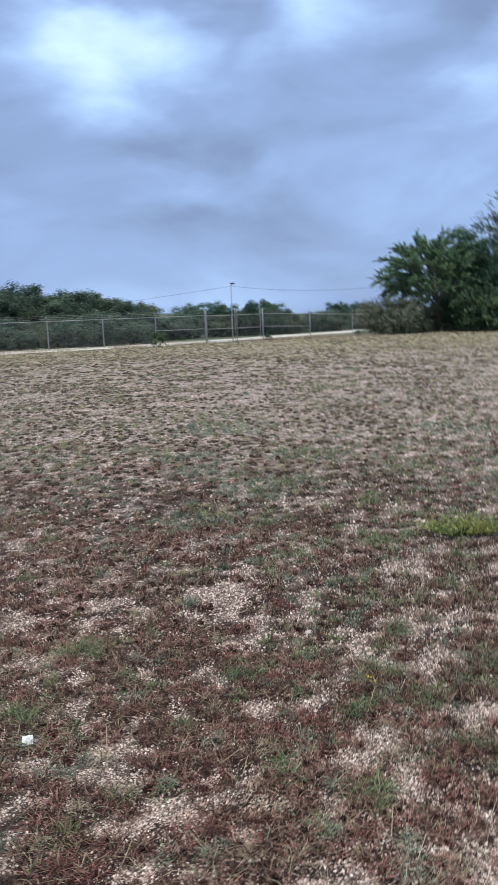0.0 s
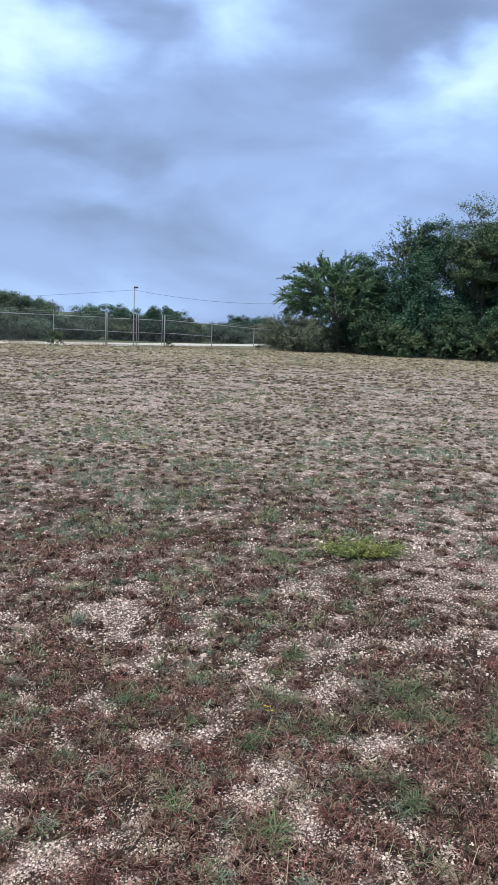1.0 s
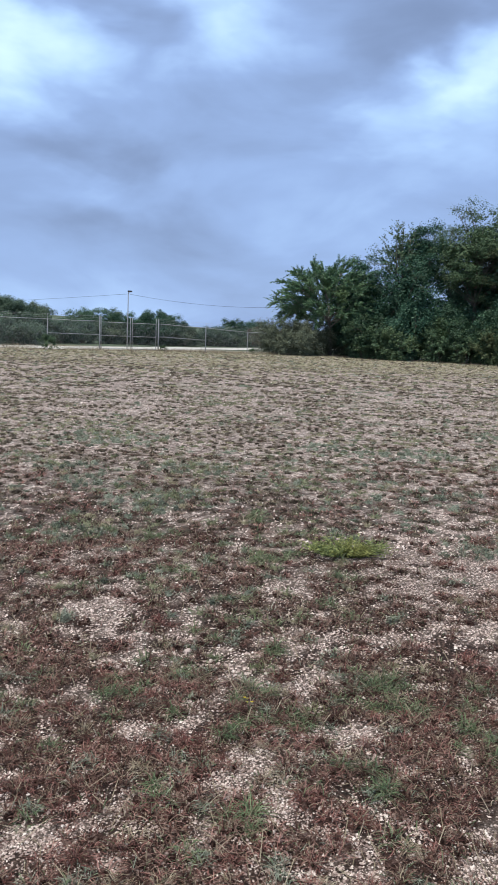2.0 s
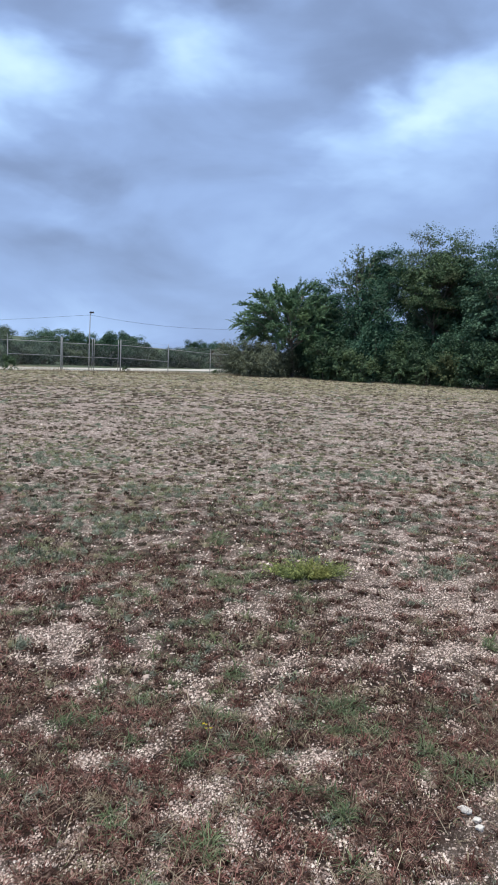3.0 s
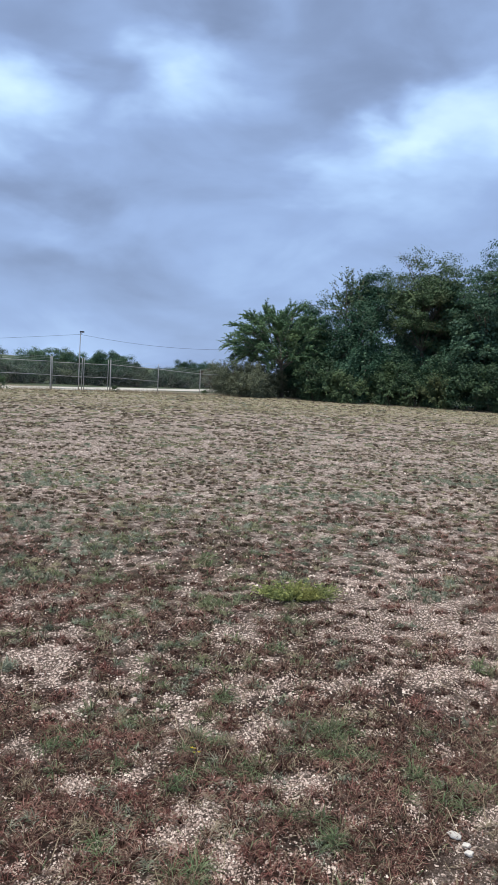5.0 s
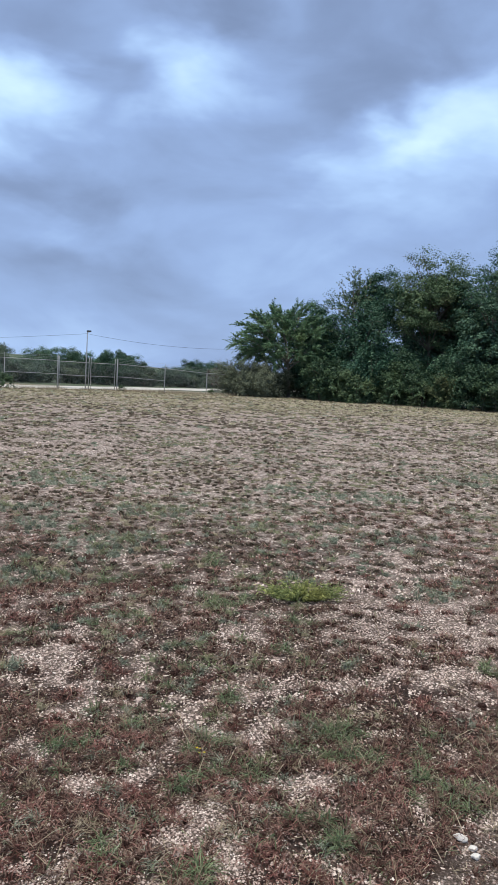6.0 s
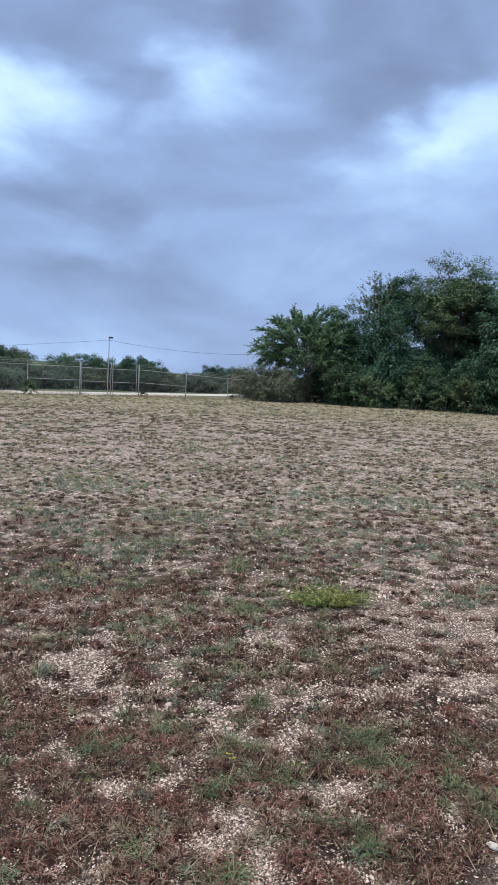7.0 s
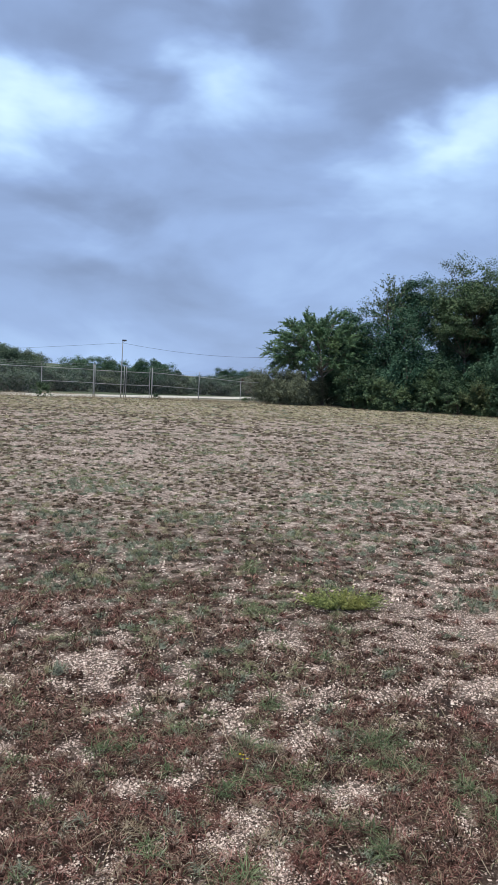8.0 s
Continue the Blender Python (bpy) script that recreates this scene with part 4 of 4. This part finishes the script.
def tuft_centres(pitch, y0, y1):
    """Loosely spaced tuft centres over the field in front of the walk."""
    gx, gy = np.meshgrid(np.arange(-0.62 * y1 - 1, 0.54 * y1 + 1, pitch), np.arange(y0, y1, pitch))
    x = gx.ravel() + rng.uniform(-0.5, 0.5, gx.size) * pitch
    y = gy.ravel() + rng.uniform(-0.5, 0.5, gx.size) * pitch
    ok = (x > -0.60 * y - 0.5) & (x < 0.52 * y + 0.5)
    return x[ok], y[ok]


def blades(x, y, length, width, lean_lo, lean_hi, turn=None, plain=False, edge=None, lift=0.0):
    """Bent tapering blades, each a short strip of five points."""
    n = len(x)
    a = rng.uniform(0, 2 * np.pi, n) if turn is None else turn
    share = rng.uniform(0, 1, n) if edge is None else np.clip(edge + rng.uniform(-0.35, 0.25, n), 0, 1)
    lean = np.radians(lean_lo + (lean_hi - lean_lo) * share)
    lean2 = np.minimum(lean + np.radians(rng.uniform(5, 60, n)), np.radians(105))
    curl = a + rng.normal(0, 0.95, n)
    ca, sa = np.cos(a), np.sin(a)
    z0 = ground_height(x, y) - 0.006 + lift
    side = a + np.pi / 2 + rng.uniform(-0.6, 0.6, n)
    sx, sy = np.cos(side) * width / 2, np.sin(side) * width / 2
    if plain:
        v = np.stack([np.stack([x - sx, y - sy, z0], -1), np.stack([x + sx, y + sy, z0], -1), np.stack([x + ca * np.sin(lean) * length, y + sa * np.sin(lean) * length, z0 + np.cos(lean) * length], -1)], axis=1).reshape(-1, 3)
        return v, np.zeros((0, 4), dtype=int), np.arange(3 * n).reshape(-1, 3)
    l1, l2 = length * 0.55, length * 0.45
    mx, my, mz = x + ca * np.sin(lean) * l1, y + sa * np.sin(lean) * l1, z0 + np.cos(lean) * l1
    tx, ty, tz = mx + np.cos(curl) * np.sin(lean2) * l2, my + np.sin(curl) * np.sin(lean2) * l2, np.maximum(mz + np.cos(lean2) * l2, z0 + 0.004)
    v = np.stack([np.stack([x - sx, y - sy, z0], -1), np.stack([x + sx, y + sy, z0], -1), np.stack([mx + sx * 0.8, my + sy * 0.8, mz], -1),
                  np.stack([mx - sx * 0.8, my - sy * 0.8, mz], -1), np.stack([tx, ty, tz], -1)], axis=1).reshape(-1, 3)
    b = np.arange(n)[:, None] * 5
    return v, b + np.array([[0, 1, 2, 3]]), b + np.array([[3, 2, 4]])


def tufted(cx, cy, per, radius):
    """Spread blades round tuft centres; returns places and the outward way of each."""
    x, y, r = np.repeat(cx, per), np.repeat(cy, per), np.repeat(radius, per)
    a, k = rng.uniform(0, 2 * np.pi, len(x)), np.sqrt(rng.uniform(0, 1, len(x)))
    return x + r * k * np.cos(a), y + r * k * np.sin(a), a + rng.normal(0, 0.8, len(x)), k


def cushions(x, y, radius, height, sides=6):
    """Low uneven domes of matted growth, one to a tuft."""
    n = len(x)
    a = np.arange(sides)[None, :] * 2 * np.pi / sides + rng.uniform(0, 6.3, (n, 1)) + rng.uniform(-0.25, 0.25, (n, sides))
    r = radius[:, None] * rng.uniform(0.65, 1.25, (n, sides))
    z = ground_height(x, y)
    low = np.stack([x[:, None] + r * np.cos(a), y[:, None] + r * np.sin(a), np.repeat(z[:, None] - 0.012, sides, 1)], -1)
    r = r * rng.uniform(0.5, 0.75, (n, sides))
    mid = np.stack([x[:, None] + r * np.cos(a), y[:, None] + r * np.sin(a), z[:, None] + height[:, None] * rng.uniform(0.45, 0.95, (n, sides))], -1)
    top = np.stack([x, y, z + height], -1)[:, None, :]
    v = np.concatenate([low, mid, top], axis=1).reshape(-1, 3)
    i, k = np.arange(sides), (np.arange(sides) + 1) % sides
    base = np.arange(n)[:, None, None] * (2 * sides + 1)
    q = (base + np.stack([i, k, sides + k, sides + i], -1)[None]).reshape(-1, 4)
    t = (base + np.stack([sides + i, sides + k, np.full(sides, 2 * sides)], -1)[None]).reshape(-1, 3)
    return v, q, t


def stuff(name, sets, mat, label, category):
    V, Q, T, base = [], [], [], 0
    for v, q, t in sets:
        V.append(v)
        Q.append(q + base)
        T.append(t + base)
        base += len(v)
    tagged(new(name, mesh_np(name, np.concatenate(V), np.concatenate(Q), np.concatenate(T), (mat,))), label, category, kind="stuff")


def curled(x, y, length, width, turn, edge, lift):
    """Blades for the nearest grass: strips that rise, bend over and curl down again."""
    n = len(x)
    a = turn + rng.normal(0, 1.0, n)
    lean = np.radians(np.clip(34 + 46 * edge + rng.normal(0, 18, n), 4, 92))
    z0 = ground_height(x, y) - 0.006 + lift
    px, py, pz = x, y, z0
    rows = []
    for k, (share, wide) in enumerate(((0.0, 0.8), (0.38, 1.0), (0.34, 0.75), (0.28, 0.0))):
        if k:
            px, py = px + np.cos(a) * np.sin(lean) * length * share, py + np.sin(a) * np.sin(lean) * length * share
            pz = np.maximum(pz + np.cos(lean) * length * share, z0 + 0.003)
            lean = np.minimum(lean + np.radians(rng.uniform(8, 55, n)), np.radians(128))
            a = a + rng.normal(0, 0.5, n)
        sx, sy = np.cos(a + np.pi / 2) * width * wide / 2, np.sin(a + np.pi / 2) * width * wide / 2
        if wide:
            rows += [np.stack([px - sx, py - sy, pz], -1), np.stack([px + sx, py + sy, pz], -1)]
        else:
            rows.append(np.stack([px, py, pz], -1))
    v = np.stack(rows, axis=1).reshape(-1, 3)
    b = np.arange(n)[:, None] * 7
    q = np.concatenate([b + np.array([[0, 1, 3, 2]]), b + np.array([[2, 3, 5, 4]])])
    return v, q, b + np.array([[4, 5, 6]])


# what each kind of tuft is made of: shares of the blade kinds
BLEND = {
    "dead": (("dead", 0.80), ("rust", 0.07), ("straw", 0.07), ("green", 0.03), ("grey", 0.03)),
    "rust": (("rust", 0.66), ("dead", 0.28), ("straw", 0.06)),
    "stubble": (("stubble", 0.82), ("dead", 0.08), ("straw", 0.05), ("grey", 0.05)),
    "straw": (("straw", 0.72), ("stubble", 0.28)),
    "green": (("green", 0.66), ("dead", 0.22), ("straw", 0.07), ("grey", 0.05)),
    "grey": (("grey", 0.70), ("dead", 0.20), ("green", 0.10)),
}


def build_grass():
    kinds = dict(dead=[], stubble=[], straw=[], green=[], grey=[], rust=[])
    pads = dict(dead=[], stubble=[], straw=[], green=[], grey=[])
    dead, stubble, straw, green = kinds["dead"], kinds["stubble"], kinds["straw"], kinds["green"]
    # rings of distance: tuft spacing, blades a tuft, blade length and width, tuft radius and height
    for y0, y1, pitch, per, ln, wd, rad, dome in ((1.7, 3.2, 0.058, 84, 0.043, 0.0024, 0.038, 0.012), (3.2, 5.5, 0.084, 66, 0.046, 0.0032, 0.052, 0.016), (5.5, 9.0, 0.12, 60, 0.050, 0.0050, 0.080, 0.018),
                                                  (9.0, 20.0, 0.145, 34, 0.040, 0.0088, 0.100, 0.018), (20.0, 40.0, 0.25, 34, 0.040, 0.015, 0.16, 0.025), (40.0, 62.0, 0.37, 18, 0.050, 0.028, 0.20, 0.034)):
        x, y = tuft_centres(pitch, y0, y1)
        n = len(x)
        cover = field_cover(x, y)
        lush, fresh, red = patches(x, y, LUSH), patches(x, y, SPROUTS), patches(x, y, RUSTY)
        keep = (cover + 0.10 * np.maximum(lush, fresh) > bare_below(y) + 0.025 * rng.normal(size=n)) | (rng.uniform(0, 1, n) < 0.07 - 0.07 * patches(x, y, CLEAR))
        gn, gr = fbm(x, y, 0.9, 4, 41), fbm(x, y, 0.55, 3, 47)
        near = 1 - smooth(y, 7, 16)
        roll_ = rng.uniform(0, 1, (5, n))
        type_ = np.where(roll_[0] < smooth(y, 5.0, 12.5), "stubble", "dead")
        type_ = np.where(roll_[1] < 0.07 + 0.10 * smooth(y, 4.5, 7) + 0.58 * smooth(y, 22, 40), "straw", type_)
        type_ = np.where(roll_[2] < np.maximum(0.85 * red, 0.34 * near * smooth(gr, 0.42, 0.60)), "rust", type_)
        type_ = np.where(roll_[3] < np.maximum(0.9 * lush, 0.05 + (0.10 + 0.16 * smooth(y, 4, 7)) * smooth(gn, 0.46, 0.62) * (1 - 0.7 * smooth(y, 12, 26))), "grey", type_)
        type_ = np.where(roll_[4] < np.maximum(0.75 * fresh, 0.03 + (0.10 + 0.18 * smooth(y, 4, 7)) * smooth(gr, 0.66, 0.46) * smooth(gn, 0.42, 0.60) * (1 - 0.6 * smooth(y, 16, 32))), "green", type_)
        for kind, shares in BLEND.items():
            m = keep & (type_ == kind)
            if m.sum() == 0:
                continue
            r = rad * rng.uniform(0.45, 1.0, m.sum()) * rng.uniform(0.9, 1.8, m.sum())
            h = dome * rng.uniform(0.5, 1.5, m.sum()) * (1 + 0.8 * np.maximum(lush, fresh)[m])
            bx, by, a, edge = tufted(x[m], y[m], per, r)
            lift = np.repeat(h, per) * (1 - edge ** 2)
            tall = np.repeat(1 + 0.35 * fresh[m], per)
            pick, lo = rng.uniform(0, 1, len(bx)), 0.0
            for key, share in shares:
                b = (pick >= lo) & (pick < lo + share)
                lo += share
                nb = int(b.sum())
                if nb == 0:
                    continue
                size = ln * tall[b] * (1.15 if key == "green" else 0.85 if key == "grey" else 1.0) * rng.uniform(0.5, 1.45, nb) * (1.15 - 0.3 * edge[b])
                thick = wd * rng.uniform(0.55, 1.3, nb) * (1.25 if key == "green" else 1.0)
                if y0 < 5:
                    kinds[key].append(curled(bx[b], by[b], size, thick, a[b], edge[b], lift[b]))
                else:
                    kinds[key].append(blades(bx[b], by[b], size, thick, 40, 90, a[b], y0 > 8, edge[b], lift[b]))
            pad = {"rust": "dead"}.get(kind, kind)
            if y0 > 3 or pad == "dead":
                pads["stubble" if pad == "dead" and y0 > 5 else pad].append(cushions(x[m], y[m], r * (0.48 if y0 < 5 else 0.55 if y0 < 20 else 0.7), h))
    # a matted layer of flat dead blades near the walk
    x, y = field_points(42000, 1.7, 6.5, 0.7)
    ok = field_cover(x, y) > bare_below(y) - 0.05
    x, y = x[ok], y[ok]
    dead.append(blades(x, y, 0.05 * rng.uniform(0.4, 1.4, len(x)), 0.0012 + 0.0005 * y, 62, 96))
    # pale stalks lying about
    x, y = field_points(2600, 1.7, 10.0, 0.8)
    straw.append(blades(x, y, rng.uniform(0.06, 0.2, len(x)), 0.002 + 0.0004 * y, 50, 90))
    # taller dry growth along the fence
    x = rng.uniform(-46, 10, 15000)
    y = 60.5 + 0.59 * x + rng.normal(-0.6, 0.9, len(x))
    ok = fbm(x, y, 0.5, 3, 81) > 0.44
    straw.append(blades(x[ok], y[ok], 0.28 * rng.uniform(0.5, 1.4, ok.sum()), 0.018 * np.ones(ok.sum()), 5, 50, None, True))
    x = rng.uniform(5, 30, 9000)
    y = 62.0 - 0.62 * (x - 5) + rng.normal(-1.6, 0.7, len(x))
    straw.append(blades(x, y, 0.13 * rng.uniform(0.5, 1.4, len(x)), 0.018 * np.ones(len(x)), 5, 55, None, True))
    # thin cover of the field to the sides and behind
    x, y = rng.uniform(-45, 45, 12000), rng.uniform(-30, 55, 12000)
    ok = (np.abs(x) > 0.5 * np.maximum(y, 0)) & (np.hypot(x, y) > 2)
    bx, by, a, _ = tufted(x[ok], y[ok], 4, 0.15 * np.ones(ok.sum()))
    stubble.append(blades(bx, by, 0.12 * rng.uniform(0.5, 1.4, len(bx)), 0.02 * np.ones(len(bx)), 30, 80, a, True))
    # nearer tufts beside and behind the walk
    x, y = rng.uniform(-9, 9, 21000), rng.uniform(-8, 9, 21000)
    ok = ((x < -0.60 * y - 0.5) | (x > 0.52 * y + 0.5) | (y < 1.7)) & (field_cover(x, y) > 0.44)
    x, y = x[ok], y[ok]
    bx, by, a, edge = tufted(x, y, 14, 0.08 * rng.uniform(0.5, 1.5, len(x)))
    dead.append(blades(bx, by, 0.05 * rng.uniform(0.5, 1.4, len(bx)), 0.009 * rng.uniform(0.6, 1.3, len(bx)), 30, 88, a, True, edge))
    stuff("dead_grass", dead, M_DEAD, "matted reddish-brown dead grass on the gravelly field", "grass")
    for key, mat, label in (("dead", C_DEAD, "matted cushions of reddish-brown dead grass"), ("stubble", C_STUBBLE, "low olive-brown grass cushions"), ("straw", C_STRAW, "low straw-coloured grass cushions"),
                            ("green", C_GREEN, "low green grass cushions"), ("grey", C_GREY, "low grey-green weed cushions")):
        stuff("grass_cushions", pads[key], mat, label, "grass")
    stuff("grass_stubble", stubble, M_STUBBLE, "low olive-brown grass stubble farther out on the field", "grass")
    stuff("dry_grass", straw, M_STRAW, "pale straw-coloured dry grass and stalks", "grass")
    stuff("green_grass", green, M_GREEN, "scattered tufts of green grass", "grass")
    stuff("reddish_weeds", kinds["rust"], M_RUST, "low rusty red weeds in small patches", "weeds")
    stuff("grey_green_weeds", kinds["grey"], M_GREY, "low grey-green weeds in drifts across the field", "weeds")


def build_pebbles():
    sets = []
    octa = np.array([(1, 0, -0.2), (0, 1, -0.2), (-1, 0, -0.2), (0, -1, -0.2), (0.35, 0.3, 0.8), (-0.35, -0.3, 0.8)], dtype=float)
    faces = np.array([(0, 1, 4), (1, 2, 5), (2, 3, 5), (3, 0, 4), (1, 5, 4), (3, 4, 5)])
    for n, y0, y1, s in ((90000, 1.7, 3.1, 0.0031), (76000, 3.1, 5.2, 0.0040), (48000, 5.2, 9.0, 0.0064), (46000, 9.0, 20.0, 0.0105), (24000, 20.0, 42.0, 0.0155)):
        x, y = field_points(n, y0, y1, 0.6)
        cover = field_cover(x, y) + 0.45 * patches(x, y, SOIL)
        bare = patches(x, y, BARE)
        ok = rng.uniform(0, 1, n) < np.clip((bare_below(y) + 0.06 - cover) * 7, 0.2, 0.9) + 0.25 * bare
        x, y = x[ok], y[ok]
        m = len(x)
        size = s * np.exp(np.clip(rng.normal(-0.05, 0.36, m), -0.9, 0.65))
        v = octa[None] * (1 + rng.uniform(-0.35, 0.35, (m, 6, 1)))
        v = v * np.stack([rng.uniform(0.8, 1.5, m), rng.uniform(0.7, 1.1, m), rng.uniform(0.6, 1.0, m)], -1)[:, None, :] * size[:, None, None]
        a = rng.uniform(0, 2 * np.pi, m)
        c, sn = np.cos(a)[:, None], np.sin(a)[:, None]
        v = np.stack([v[..., 0] * c - v[..., 1] * sn, v[..., 0] * sn + v[..., 1] * c, v[..., 2]], -1)
        v = v + np.stack([x, y, ground_height(x, y) + size * 0.25], -1)[:, None, :]
        sets.append((v.reshape(-1, 3), (np.arange(m)[:, None, None] * 6 + faces[None]).reshape(-1, 3)))
    V, T, base = [], [], 0
    for v, t in sets:
        V.append(v)
        T.append(t + base)
        base += len(v)
    tagged(new("pebbles", mesh_np("pebbles", np.concatenate(V), None, np.concatenate(T), (M_PEBBLE,))), "small pinkish-tan pebbles strewn over the soil", "gravel", kind="stuff")


def build_stone(x, y, size, seed, turn, label, mat):
    bm = bmesh.new()
    bmesh.ops.create_icosphere(bm, subdivisions=3, radius=1.0)
    off = Vector((seed * 3.7, seed * 1.3, 0))
    for v in bm.verts:
        k = 1 + 0.45 * noise.noise(v.co * 1.2 + off) + 0.16 * noise.noise(v.co * 3.1 + off)
        v.co = Vector((v.co.x * size[0], v.co.y * size[1], v.co.z * size[2])) * k
    me = bpy.data.meshes.new("stone")
    bm.to_mesh(me)
    bm.free()
    me.materials.append(mat)
    me.polygons.foreach_set("use_smooth", [True] * len(me.polygons))
    ob = tagged(new("stone", me), label, "stone", "stones on the field")
    ob.matrix_world = pose(x, y, float(ground_height(np.array(x), np.array(y))) + size[2] * 0.75, 6 * math.sin(seed), 9 * math.cos(seed), turn)


def build_herb():
    """The low yellow-green plant: stems spreading from one root, set with small leaves."""
    root = tagged(new("low_herb"), "low spreading yellow-green plant on bare gravel", "plant")
    root.location = (0.70, 5.04, float(ground_height(np.array(0.70), np.array(5.04))))
    rs = np.random.default_rng(5)
    paths, pts, dirs = [], [], []
    for k in range(210):
        a = rs.uniform(0, 2 * np.pi)
        r = math.sqrt(rs.uniform(0, 1))
        tip = np.array([math.cos(a) * r * 0.35, math.sin(a) * r * 0.17, rs.uniform(0.06, 0.14) * (1.15 - 0.55 * r)])
        mid = tip * np.array([0.6, 0.6, 0.45])
        paths.append(([(tip[0] * 0.25, tip[1] * 0.25, -0.01), mid, tip], (0.0016, 0.0013, 0.0008)))
        m = 16
        f = rs.uniform(0.25, 1.05, (m, 1))
        pts.append(mid * 2 * f * (1 - f) + tip * f ** 2 + rs.normal(size=(m, 3)) * 0.007)
        dirs.append((tip - mid) + rs.normal(size=(m, 3)) * 0.06)
    part("stem", tube_mesh("stems", paths, M_HERB, 4), root)
    v, q = leaves(np.concatenate(pts), np.concatenate(dirs), 0.024, 0.42, rs)
    part("foliage", mesh_np("foliage", v, None, q, (M_HERB,)), root)


def build_flower():
    x, y = 0.055, 2.78
    root = tagged(new("yellow_wildflower"), "small yellow wildflowers on thin stems", "flower")
    root.location = (x, y, float(ground_height(np.array(x), np.array(y))))
    rs = np.random.default_rng(8)
    for k in range(4):
        tip = np.array([rs.uniform(-0.025, 0.025), rs.uniform(-0.02, 0.02), rs.uniform(0.04, 0.075)])
        part("stem", tube_mesh("stem", [([(0, 0, -0.01), tip * (0.4, 0.4, 0.6), tip], (0.0012, 0.001, 0.0008))], M_GREEN, 4), root)
        a = np.arange(6) * math.pi / 3
        d = np.stack([np.cos(a), np.sin(a), 0.35 + 0 * a], -1)
        v, q = leaves(tip + d * 0.0035, d, 0.008, 0.6, rs)
        part("blossom", mesh_np("blossom", v, None, q, (M_FLOWER,)), root, "bright yellow blossom")


def build_scrap():
    """A crumpled bit of white paper."""
    bm = bmesh.new()
    bmesh.ops.create_grid(bm, x_segments=8, y_segments=8, size=0.5)
    for v in bm.verts:
        v.co.x *= 0.038
        v.co.y *= 0.032
        v.co.z = 0.006 * noise.noise(Vector((v.co.x * 60, v.co.y * 60, 3.0))) + 0.25 * v.co.y
    bmesh.ops.solidify(bm, geom=bm.faces[:], thickness=0.0006)
    me = bpy.data.meshes.new("paper_scrap")
    bm.to_mesh(me)
    bm.free()
    me.materials.append(M_PAPER)
    ob = tagged(new("paper_scrap", me), "crumpled scrap of white paper lying on the grass", "litter")
    ob.matrix_world = pose(-1.175, 2.31, float(ground_height(np.array(-1.175), np.array(2.31))) + 0.017, 34, 0, 20)


build_grass()
build_pebbles()
build_stone(0.924, 2.335, (0.023, 0.013, 0.010), 1, -38, "white limestone chip lying on bare soil", M_STONE)
build_stone(0.948, 2.285, (0.015, 0.010, 0.008), 2, -20, "small white limestone chip on bare soil", M_STONE)
build_stone(0.944, 2.247, (0.016, 0.011, 0.009), 5, 15, "small white limestone chip on bare soil", M_STONE)
build_stone(-0.24, 3.34, (0.022, 0.015, 0.010), 3, 70, "flat tan stone among dead grass", M_PEBBLE)
build_herb()
build_flower()
build_scrap()
